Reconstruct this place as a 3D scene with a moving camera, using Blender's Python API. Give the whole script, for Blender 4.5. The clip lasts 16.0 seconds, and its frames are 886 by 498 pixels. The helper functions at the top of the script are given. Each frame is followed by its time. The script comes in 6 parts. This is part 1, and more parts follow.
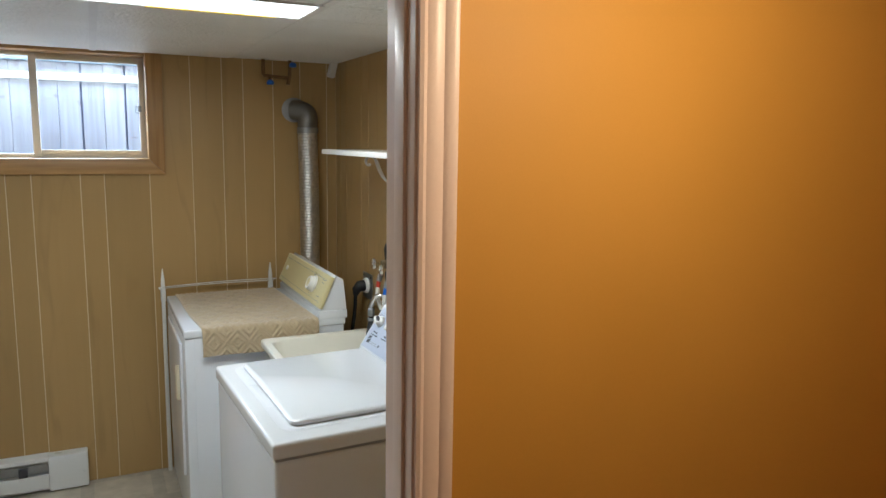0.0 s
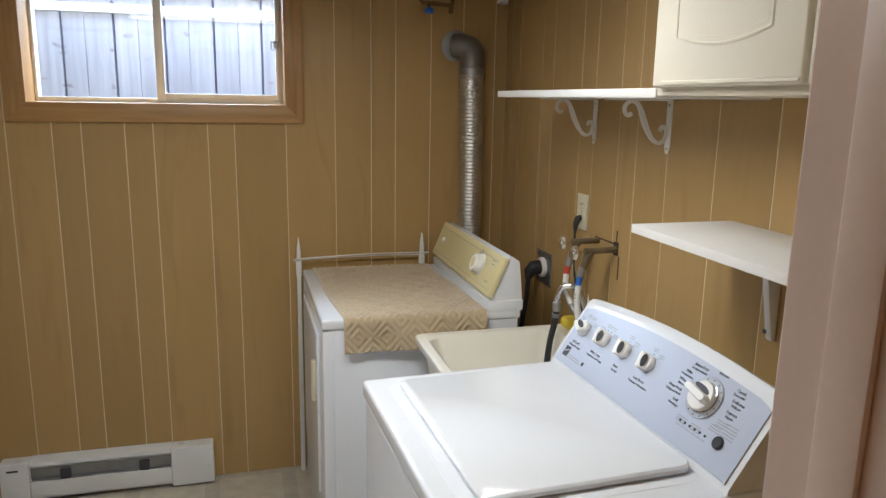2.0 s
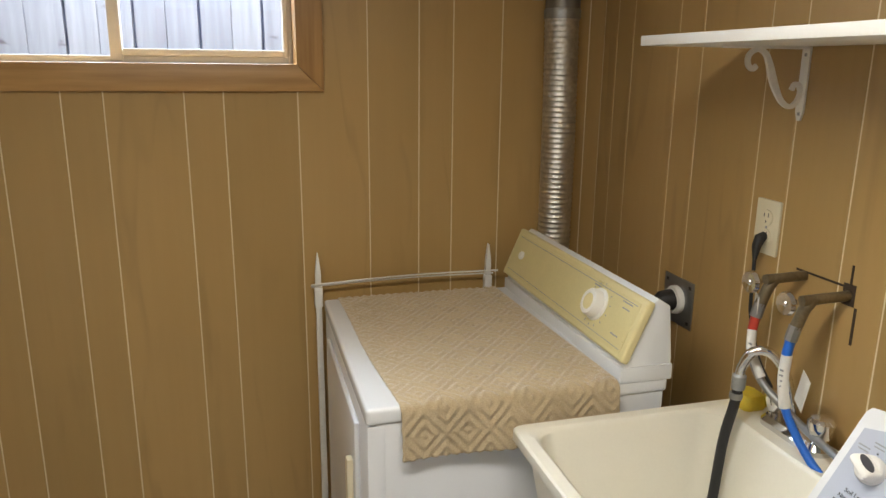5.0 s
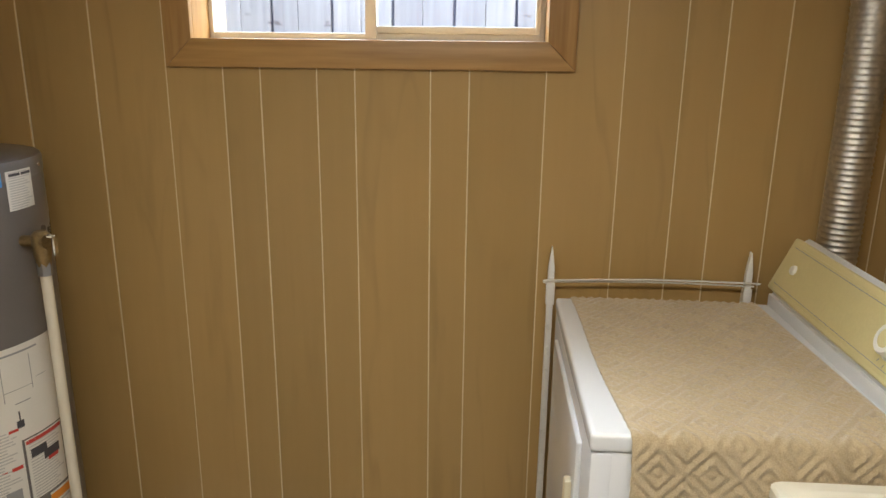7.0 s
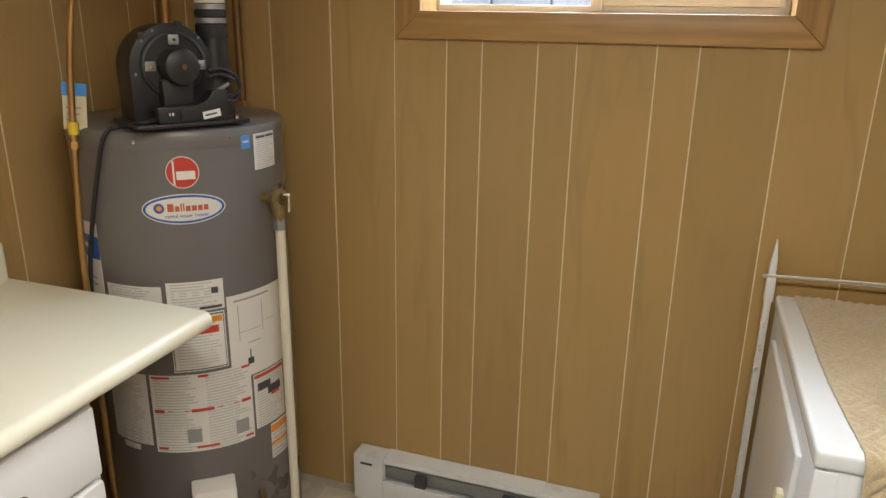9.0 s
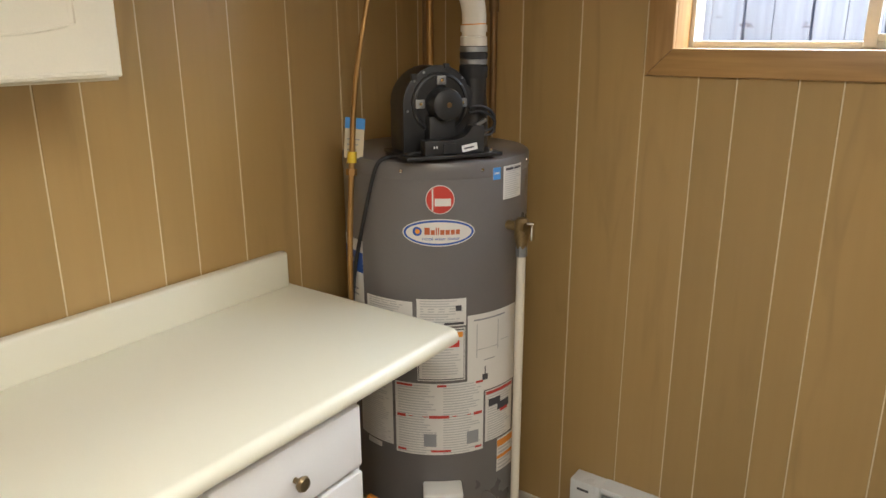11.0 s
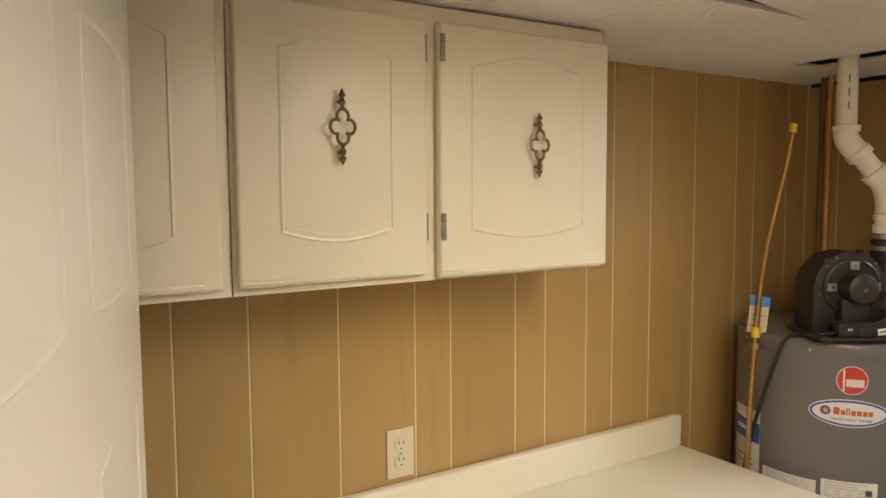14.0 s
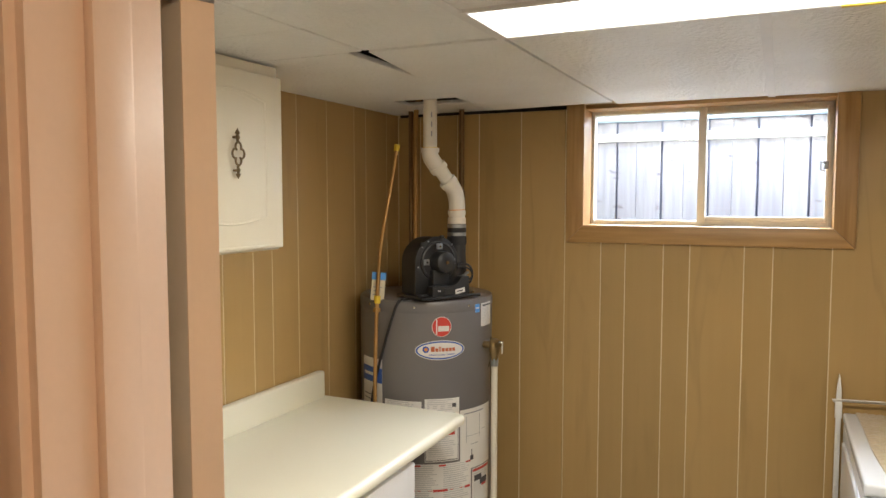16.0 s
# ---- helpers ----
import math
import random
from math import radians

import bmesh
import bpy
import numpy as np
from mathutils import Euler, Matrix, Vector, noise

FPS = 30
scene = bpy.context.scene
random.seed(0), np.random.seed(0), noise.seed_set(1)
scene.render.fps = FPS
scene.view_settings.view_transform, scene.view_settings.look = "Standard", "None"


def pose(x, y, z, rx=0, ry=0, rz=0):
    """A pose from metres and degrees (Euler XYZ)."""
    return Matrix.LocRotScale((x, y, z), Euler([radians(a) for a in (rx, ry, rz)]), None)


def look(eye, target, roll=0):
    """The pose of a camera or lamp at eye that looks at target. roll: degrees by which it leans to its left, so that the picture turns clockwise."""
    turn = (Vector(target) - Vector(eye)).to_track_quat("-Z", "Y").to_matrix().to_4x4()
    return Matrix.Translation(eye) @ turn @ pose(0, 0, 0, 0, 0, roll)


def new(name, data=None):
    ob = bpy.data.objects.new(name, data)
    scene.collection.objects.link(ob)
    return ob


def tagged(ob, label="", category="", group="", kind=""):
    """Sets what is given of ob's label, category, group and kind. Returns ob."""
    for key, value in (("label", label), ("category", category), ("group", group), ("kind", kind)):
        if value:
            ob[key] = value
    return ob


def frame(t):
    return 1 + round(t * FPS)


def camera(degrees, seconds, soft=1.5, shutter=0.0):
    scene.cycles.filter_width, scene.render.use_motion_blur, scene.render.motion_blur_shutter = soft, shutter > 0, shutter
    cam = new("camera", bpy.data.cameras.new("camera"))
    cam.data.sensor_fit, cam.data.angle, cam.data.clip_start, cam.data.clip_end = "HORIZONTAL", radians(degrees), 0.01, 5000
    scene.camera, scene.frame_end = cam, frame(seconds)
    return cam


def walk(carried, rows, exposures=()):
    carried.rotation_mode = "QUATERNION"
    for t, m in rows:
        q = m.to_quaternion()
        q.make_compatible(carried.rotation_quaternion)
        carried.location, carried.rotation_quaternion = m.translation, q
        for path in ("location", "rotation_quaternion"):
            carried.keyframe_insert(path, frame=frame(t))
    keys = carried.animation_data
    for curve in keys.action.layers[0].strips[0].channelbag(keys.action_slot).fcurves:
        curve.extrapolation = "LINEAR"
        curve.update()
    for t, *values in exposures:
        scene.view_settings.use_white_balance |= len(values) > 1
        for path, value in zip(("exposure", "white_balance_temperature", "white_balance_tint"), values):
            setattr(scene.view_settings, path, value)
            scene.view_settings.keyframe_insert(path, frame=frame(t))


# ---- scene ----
cam = camera(62.8, 16.0)
PATH = [
    (0, (0.093, 0.603, 1.604), (0.953, 2.385, 1.31), 0.9),
    (0.5, (0.134, 0.767, 1.59), (0.803, 2.626, 1.281), 1.0),
    (1, (0.169, 0.954, 1.571), (0.762, 2.835, 1.236), 1.0),
    (1.5, (0.185, 1.132, 1.548), (0.728, 3.021, 1.178), 1.0),
    (2, (0.157, 1.322, 1.535), (0.685, 3.208, 1.131), 1.0),
    (2.5, (0.173, 1.489, 1.53), (0.7, 3.372, 1.109), 1.0),
    (3, (0.24, 1.671, 1.52), (0.757, 3.557, 1.1), 0.9),
    (3.2, (0.254, 1.732, 1.512), (0.773, 3.618, 1.097), 0.8),
    (5.3, (0.172, 2.252, 1.498), (0.688, 4.12, 1.003), 0.5),
    (5.5, (0.185, 2.276, 1.491), (0.643, 4.16, 1.002), 0.5),
    (6, (0.192, 2.312, 1.488), (0.451, 4.232, 0.991), 0.5),
    (6.5, (0.193, 2.329, 1.488), (0.246, 4.262, 0.975), 0.6),
    (7, (0.193, 2.355, 1.482), (0.074, 4.28, 0.952), 0.7),
    (7.5, (0.165, 2.376, 1.499), (-0.095, 4.274, 0.922), 0.7),
    (8, (0.168, 2.387, 1.492), (-0.252, 4.249, 0.893), 0.5),
    (10.3, (0.096, 2.297, 1.507), (-0.805, 3.974, 0.893), 0.3),
    (10.5, (0.117, 2.297, 1.518), (-0.859, 3.933, 0.91), -0.1),
    (11, (0.093, 2.255, 1.543), (-1.022, 3.815, 0.973), -0.2),
    (11.5, (0.081, 2.203, 1.549), (-1.195, 3.662, 1.059), -0.3),
    (12, (0.074, 2.166, 1.576), (-1.365, 3.485, 1.141), -0.2),
    (12.5, (0.054, 2.131, 1.601), (-1.516, 3.306, 1.209), -0.2),
    (13, (0.039, 2.069, 1.625), (-1.615, 3.14, 1.282), -0.2),
    (13.5, (0.025, 1.957, 1.631), (-1.655, 3.011, 1.374), -0.3),
    (14, (0.026, 1.844, 1.635), (-1.656, 2.913, 1.473), -0.4),
    (14.5, (0.062, 1.697, 1.638), (-1.506, 2.929, 1.488), 0.1),
    (15, (0.095, 1.564, 1.642), (-1.162, 3.113, 1.491), 0.5),
    (15.5, (0.109, 1.432, 1.62), (-0.873, 3.169, 1.484), 0.5),
    (16, (0.155, 1.323, 1.609), (-0.683, 3.133, 1.47), 0.0),
]
EXPOSURES = [(0.0, -0.26, 5400, 5), (0.8, -0.28, 5480, 8), (2.0, -0.27, 5700, 10), (3.0, -0.24, 6050, 10), (6.0, -0.11, 6300, 9), (8.0, 0.06, 6300, 9), (11.0, 0.10, 6100, 10), (13.0, 0.09, 6650, 11), (13.6, 0.11, 6750, 11), (14.5, 0.13, 7250, 11), (15.2, 0.15, 6600, 11), (16.0, 0.16, 6350, 10)]
walk(cam, [(t, look(eye, target, roll)) for t, eye, target, roll in PATH], EXPOSURES)

# ---- world, sun, lamps ----
world = bpy.data.worlds.new("world")
scene.world = world
world.use_nodes = True
_wn = world.node_tree
_sky = _wn.nodes.new("ShaderNodeTexSky")
_sky.sky_type, _sky.sun_disc = "NISHITA", False
_sky.sun_elevation, _sky.sun_rotation = radians(48), radians(150)
_wn.links.new(_sky.outputs[0], _wn.nodes["Background"].inputs[0])
_wn.nodes["Background"].inputs[1].default_value = 0.078
sun = new("sun", bpy.data.lights.new("sun", "SUN"))
sun.data.energy, sun.data.angle, sun.data.color = 0.52, radians(12), (1.0, 0.97, 0.94)
sun.matrix_world = look((3, -4, 8), (0, 5, 1.5))


def area_lamp(name, eye, target, sx, sy, watts, colour):
    ob = new(name, bpy.data.lights.new(name, "AREA"))
    ob.data.shape, ob.data.size, ob.data.size_y = "RECTANGLE", sx, sy
    ob.data.energy, ob.data.color = watts, colour
    ob.matrix_world = look(eye, target)
    return ob


# fluorescent tubes' light, just under the diffuser of the ceiling fixture
tubes = area_lamp("fluorescent_light", (0.139, 2.78, 1.961), (0.139, 2.7801, 0), 1.12, 0.22, 17.6, (1.0, 0.925, 0.79))
tubes.data.spread = radians(173)
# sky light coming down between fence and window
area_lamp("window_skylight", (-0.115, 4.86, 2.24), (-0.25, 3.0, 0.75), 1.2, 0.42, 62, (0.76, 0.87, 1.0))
# warm lamp under the hall's ceiling, behind the walker
hall_bulb = new("hall_lamp_light", bpy.data.lights.new("hall_lamp_light", "POINT"))
hall_bulb.data.energy, hall_bulb.data.color, hall_bulb.data.shadow_soft_size = 20, (1.0, 0.68, 0.39), 0.09
hall_bulb.location = (0.90, 1.02, 1.88)


# ---- materials ----
class Nodes:
    def __init__(self, name):
        self.m = bpy.data.materials.new(name)
        self.m.use_nodes = True
        self.t = self.m.node_tree
        self.b = self.t.nodes["Principled BSDF"]
        self.co = self.n("ShaderNodeTexCoord").outputs["Object"]

    def n(self, kind, **k):
        node = self.t.nodes.new(kind)
        for key, v in k.items():
            node.inputs[key].default_value = v
        return node

    def l(self, a, b):
        self.t.links.new(a, b)

    def noise(self, scale, stretch=(1, 1, 1), detail=4, src=None, turn=(0, 0, 0)):
        mp = self.n("ShaderNodeMapping")
        mp.inputs["Rotation"].default_value = turn
        mp.inputs["Scale"].default_value = stretch
        self.l(src or self.co, mp.inputs[0])
        nz = self.n("ShaderNodeTexNoise", Scale=scale, Detail=detail)
        self.l(mp.outputs[0], nz.inputs["Vector"])
        return nz.outputs["Fac"]

    def ramp(self, fac, stops):
        r = self.n("ShaderNodeValToRGB")
        el = r.color_ramp.elements
        while len(el) < len(stops):
            el.new(0.5)
        for e, (p, c) in zip(el, stops):
            e.position, e.color = p, (*c, 1)
        self.l(fac, r.inputs[0])
        return r.outputs[0]

    def mix(self, fac, a, b, mode="MIX"):
        x = self.n("ShaderNodeMix")
        x.data_type, x.blend_type = "RGBA", mode
        for val, sock in ((fac, x.inputs[0]), (a, x.inputs[6]), (b, x.inputs[7])):
            if hasattr(val, "links"):
                self.l(val, sock)
            else:
                sock.default_value = val if isinstance(val, (int, float)) else (*val, 1)
        return x.outputs[2]

    def bump(self, height, strength, dist):
        bp = self.n("ShaderNodeBump", Strength=strength, Distance=dist)
        self.l(height, bp.inputs["Height"])
        self.l(bp.outputs[0], self.b.inputs["Normal"])


def shade(c, k):
    return tuple(min(1, v * k) for v in c)


def simple(name, colour, rough=0.5, metal=0.0, vary=0.08, scale=9, bump=0.0, fine=160, spec=0.5, coat=0.0, stretch=(1, 1, 1)):
    g = Nodes(name)
    big, small = g.noise(scale, stretch), g.noise(fine, stretch, 2)
    c = g.ramp(big, [(0.1, shade(colour, 1 - 1.5 * vary)), (0.9, shade(colour, 1 + vary))])
    c = g.mix(0.25, c, g.ramp(small, [(0.3, shade(colour, 1 - vary)), (0.7, shade(colour, 1 + vary))]))
    g.l(c, g.b.inputs["Base Color"])
    g.b.inputs["Metallic"].default_value = metal
    g.b.inputs["Specular IOR Level"].default_value = spec
    g.b.inputs["Coat Weight"].default_value = coat
    rr = g.ramp(big, [(0.0, (rough * 0.8,) * 3), (1.0, (min(1, rough * 1.15),) * 3)])
    g.l(rr, g.b.inputs["Roughness"])
    if bump:
        g.bump(small, bump, 0.002)
    return g.m


def panel_wood(name):
    """Tan vinyl-faced panelling: faint vertical grain, cloudy tone, thin dark scuffs."""
    g = Nodes(name)
    info = g.n("ShaderNodeObjectInfo")
    geo = g.n("ShaderNodeNewGeometry")
    pos = geo.outputs["Position"]
    off = g.n("ShaderNodeVectorMath")
    off.operation = "MULTIPLY_ADD"
    g.l(info.outputs["Random"], off.inputs[0])
    off.inputs[1].default_value = (0, 0, 7)
    g.l(pos, off.inputs[2])
    v = off.outputs[0]
    grain = g.noise(60, (1, 1, 0.035), 5, v)
    cloud = g.noise(2.2, (1, 1, 0.4), 3, v)
    fig = g.noise(7, (1.8, 1.8, 0.22), 4, v, (0.14, -0.14, 0))
    vein = g.noise(2.6, (2.4, 2.4, 0.28), 2, v, (0.30, 0.30, 0))
    where = g.noise(2.7, (1, 1, 1), 2, v)
    c = g.ramp(cloud, [(0.28, (0.388, 0.252, 0.094)), (0.72, (0.455, 0.297, 0.115))])
    c = g.mix(0.12, c, g.ramp(grain, [(0.3, (0.345, 0.227, 0.088)), (0.7, (0.450, 0.307, 0.132))]))
    streak = g.ramp(fig, [(0.30, (0.28, 0.28, 0.28)), (0.40, (0, 0, 0))])
    c = g.mix(streak, c, (0.25, 0.160, 0.06))
    line = g.ramp(vein, [(0.470, (0, 0, 0)), (0.498, (0.30, 0.30, 0.30)), (0.512, (0, 0, 0))])
    line = g.mix(1.0, line, g.ramp(where, [(0.48, (0, 0, 0)), (0.66, (1, 1, 1))]), "MULTIPLY")
    c = g.mix(line, c, (0.24, 0.15, 0.06))
    tone = g.ramp(info.outputs["Random"], [(0.0, (0.93, 0.93, 0.93)), (1.0, (1.05, 1.05, 1.05))])
    c = g.mix(1.0, c, tone, "MULTIPLY")
    g.l(c, g.b.inputs["Base Color"])
    g.b.inputs["Roughness"].default_value = 0.36
    g.b.inputs["Specular IOR Level"].default_value = 0.5
    g.bump(grain, 0.05, 0.002)
    return g.m


def wood(name, dark, light, along, rough=0.4, scale=28):
    g = Nodes(name)
    st = [1.0, 1.0, 1.0]
    st["xyz".index(along)] = 0.06
    grain, cloud = g.noise(scale * 2.4, st, 6), g.noise(3.5, st, 3)
    c = g.ramp(grain, [(0.3, dark), (0.7, light)])
    c = g.mix(0.4, c, g.ramp(cloud, [(0.3, shade(dark, 1.05)), (0.7, shade(light, 1.1))]))
    g.l(c, g.b.inputs["Base Color"])
    g.b.inputs["Roughness"].default_value = rough
    g.bump(grain, 0.12, 0.002)
    return g.m


def vinyl_floor(name):
    """Sheet vinyl, printed with pale squares, diamonds and darker bands."""
    g = Nodes(name)
    geo = g.n("ShaderNodeNewGeometry").outputs["Position"]
    mp = g.n("ShaderNodeMapping")
    mp.inputs["Scale"].default_value = (1 / 0.30, 1 / 0.30, 1)
    g.l(geo, mp.inputs[0])
    ch = g.n("ShaderNodeTexBrick", Scale=1.0)
    ch.offset = 0.0
    ch.inputs["Mortar Size"].default_value = 0.10
    ch.inputs["Brick Width"].default_value, ch.inputs["Row Height"].default_value = 1.0, 1.0
    ch.inputs["Color1"].default_value = (0.60, 0.54, 0.43, 1)
    ch.inputs["Color2"].default_value = (0.54, 0.48, 0.38, 1)
    ch.inputs["Mortar"].default_value = (0.36, 0.33, 0.27, 1)
    g.l(mp.outputs[0], ch.inputs["Vector"])
    mp2 = g.n("ShaderNodeMapping")
    mp2.inputs["Rotation"].default_value = (0, 0, radians(45))
    mp2.inputs["Scale"].default_value = (1 / 0.10606, 1 / 0.10606, 1)
    g.l(geo, mp2.inputs[0])
    ck = g.n("ShaderNodeTexChecker", Scale=1.0)
    g.l(mp2.outputs[0], ck.inputs["Vector"])
    c = g.mix(0.22, ch.outputs["Color"], g.mix(ck.outputs["Fac"], (0.34, 0.30, 0.23), (0.55, 0.50, 0.38)))
    blot = g.noise(14, (1, 1, 1), 5, geo)
    c = g.mix(0.45, c, g.ramp(blot, [(0.3, (0.38, 0.35, 0.28)), (0.7, (0.66, 0.61, 0.51))]))
    g.l(c, g.b.inputs["Base Color"])
    g.b.inputs["Roughness"].default_value = 0.45
    g.bump(blot, 0.08, 0.002)
    return g.m


def ceiling_board(name):
    g = Nodes(name)
    geo = g.n("ShaderNodeNewGeometry").outputs["Position"]
    fine, big = g.noise(70, (1, 1, 1), 4, geo), g.noise(3, (1, 1, 1), 3, geo)
    c = g.ramp(big, [(0.3, (0.77, 0.75, 0.71)), (0.7, (0.84, 0.83, 0.80))])
    g.l(c, g.b.inputs["Base Color"])
    g.b.inputs["Roughness"].default_value = 0.38
    g.bump(g.ramp(fine, [(0.35, (0, 0, 0)), (0.65, (1, 1, 1))]), 0.6, 0.005)
    return g.m


def towel_cloth(name):
    """Beige terry with a woven lozenge relief."""
    g = Nodes(name)
    fine = g.noise(420, (1, 1, 1), 2)
    big = g.noise(12)
    c = g.ramp(fine, [(0.3, (0.36, 0.28, 0.165)), (0.7, (0.56, 0.45, 0.29))])
    c = g.mix(0.3, c, g.ramp(big, [(0.3, (0.42, 0.33, 0.20)), (0.7, (0.54, 0.43, 0.28))]))
    g.l(c, g.b.inputs["Base Color"])
    g.b.inputs["Roughness"].default_value = 0.95
    g.b.inputs["Sheen Weight"].default_value = 0.4
    g.bump(fine, 0.6, 0.003)
    return g.m


def fence_wood(name):
    g = Nodes(name)
    info = g.n("ShaderNodeObjectInfo")
    geo = g.n("ShaderNodeNewGeometry").outputs["Position"]
    grain = g.noise(45, (1, 1, 0.05), 5, geo)
    knot = g.noise(11, (1.0, 1, 2.0), 3, geo)
    c = g.ramp(grain, [(0.3, (0.34, 0.345, 0.43)), (0.7, (0.47, 0.475, 0.57))])
    c = g.mix(g.ramp(knot, [(0.66, (0, 0, 0)), (0.73, (0.8, 0.8, 0.8))]), c, (0.16, 0.14, 0.16))
    c = g.mix(1.0, c, g.ramp(info.outputs["Random"], [(0, (0.78, 0.78, 0.80)), (1, (1.05, 1.05, 1.05))]), "MULTIPLY")
    g.l(c, g.b.inputs["Base Color"])
    g.b.inputs["Roughness"].default_value = 0.8
    return g.m


def emitter(name, colour, strength):
    g = Nodes(name)
    g.l(g.ramp(g.noise(4), [(0.2, colour), (0.8, shade(colour, 1.02))]), g.b.inputs["Emission Color"])
    g.b.inputs["Base Color"].default_value = (0.9, 0.9, 0.88, 1)
    g.b.inputs["Emission Strength"].default_value = strength
    return g.m


def ribbed_foil(name):
    g = Nodes(name)
    n1 = g.noise(90, (1, 1, 1), 3)
    c = g.ramp(n1, [(0.3, (0.50, 0.485, 0.455)), (0.7, (0.66, 0.64, 0.60))])
    g.l(c, g.b.inputs["Base Color"])
    g.b.inputs["Metallic"].default_value, g.b.inputs["Roughness"].default_value = 1.0, 0.44
    g.bump(n1, 0.25, 0.002)
    return g.m


def window_glass(name):
    g = Nodes(name)
    g.b.inputs["Transmission Weight"].default_value = 1.0
    g.b.inputs["Roughness"].default_value = 0.0
    g.b.inputs["IOR"].default_value = 1.45
    g.b.inputs["Base Color"].default_value = (0.96, 0.98, 1.0, 1)
    return g.m


PANEL = panel_wood("tan_panelling")
GROOVE = simple("groove_cream", (0.74, 0.63, 0.42), 0.6)
TRIM_X = wood("oak_trim", (0.27, 0.135, 0.038), (0.50, 0.295, 0.105), "x")
TRIM_Z = wood("oak_trim_upright", (0.27, 0.135, 0.038), (0.50, 0.295, 0.105), "z")
TRIM_DARK = wood("dark_stained_wood", (0.045, 0.022, 0.010), (0.09, 0.048, 0.02), "z")
VINYL_FRAME = simple("window_vinyl", (0.77, 0.73, 0.66), 0.4)
GLASS = window_glass("clear_glass")
FENCE = fence_wood("grey_fence_wood")
FLOOR = vinyl_floor("printed_vinyl")
CEIL = ceiling_board("ceiling_tile")
TBAR = simple("white_tbar", (0.74, 0.72, 0.69), 0.45)
VOIDSHADE = simple("void_shade", (0.016, 0.014, 0.012), 0.9)
ORANGE = simple("orange_paint", (0.55, 0.288, 0.038), 0.62, vary=0.05, scale=4, bump=0.06, fine=300)
HALLWHITE = simple("hall_ceiling_paint", (0.75, 0.73, 0.68), 0.8)
CASING = simple("casing_paint", (0.81, 0.67, 0.59), 0.35, vary=0.04, scale=6, bump=0.03)
EDGEWARM = simple("warm_lit_door_edge", (0.80, 0.66, 0.53), 0.42, vary=0.04, bump=0.03)
DOORPAINT = simple("door_paint", (0.77, 0.75, 0.69), 0.4, vary=0.04, bump=0.03)
# dark brown for the shade in the door slot, the pipe hole and cracks
DARKSLOT = simple("slot_shade_and_cracks", (0.04, 0.025, 0.014), 0.8)
CABPAINT = simple("cabinet_paint", (0.76, 0.71, 0.58), 0.36, vary=0.04, scale=7, bump=0.05, fine=220)
BASEPAINT = simple("base_cabinet_paint", (0.76, 0.75, 0.74), 0.35, vary=0.03, bump=0.03)
LAMINATE = simple("cream_laminate", (0.79, 0.76, 0.625), 0.32, vary=0.02, scale=2.3, fine=400)
BRONZE = simple("antique_bronze", (0.21, 0.155, 0.085), 0.36, 0.9, vary=0.3, scale=60)
ENAMEL = simple("white_enamel", (0.75, 0.77, 0.80), 0.16, vary=0.02, scale=3, coat=0.3)
ENAMEL_SIDE = simple("white_enamel_side", (0.76, 0.78, 0.82), 0.22, vary=0.02, scale=3, coat=0.2)
ALMOND = simple("almond_panel", (0.68, 0.60, 0.32), 0.35, vary=0.03)
GREYPANEL = simple("grey_console", (0.44, 0.48, 0.58), 0.32, vary=0.03, scale=5)
DARKTXT = simple("dark_print", (0.06, 0.06, 0.07), 0.6)
GREYTXT = simple("grey_print", (0.30, 0.31, 0.33), 0.6)
PALETXT = simple("pale_print", (0.50, 0.50, 0.50), 0.6)
PLASTICW = simple("white_plastic", (0.80, 0.79, 0.76), 0.32, vary=0.02)
SINKP = simple("cream_sink_plastic", (0.78, 0.75, 0.65), 0.32, vary=0.04, scale=6, bump=0.04)
TOWEL = towel_cloth("beige_terry")
CHROME = simple("chrome", (0.72, 0.72, 0.72), 0.10, 1.0, vary=0.05)
STEEL = simple("galvanised_steel", (0.36, 0.37, 0.38), 0.45, 0.9, vary=0.15, scale=30)
FOIL = ribbed_foil("foil_duct")
DUCTGREY = simple("grey_duct_elbow", (0.23, 0.22, 0.205), 0.45, 0.7, vary=0.12, scale=20)
BRASS = simple("aged_brass", (0.33, 0.24, 0.12), 0.42, 0.9, vary=0.25, scale=40)
VERDIGRIS = simple("tarnished_brass", (0.24, 0.20, 0.13), 0.5, 0.8, vary=0.3, scale=40)
COPPER = simple("copper_pipe", (0.40, 0.235, 0.085), 0.45, 0.75, vary=0.2, scale=25)
COPPERDARK = simple("dull_copper_pipe", (0.21, 0.125, 0.055), 0.5, 0.7, vary=0.25, scale=25)
BLACK = simple("black_plastic", (0.019, 0.019, 0.020), 0.42, vary=0.2, scale=20)
RUBBER = simple("black_rubber", (0.02, 0.02, 0.022), 0.6, vary=0.2)
PVC = simple("white_pvc", (0.74, 0.69, 0.60), 0.36, vary=0.04)
PVCPIPE = simple("cream_pvc", (0.72, 0.67, 0.56), 0.4, vary=0.04)
TANK = simple("grey_tank_enamel", (0.150, 0.142, 0.142), 0.30, vary=0.06, scale=4, bump=0.02)
PAPER = simple("label_paper", (0.72, 0.71, 0.68), 0.5, vary=0.03, scale=20)
RED = simple("red_print", (0.55, 0.05, 0.035), 0.45)
BLUE = simple("blue_print", (0.03, 0.10, 0.42), 0.4)
SKYBLUE = simple("light_blue_print", (0.08, 0.30, 0.72), 0.45)
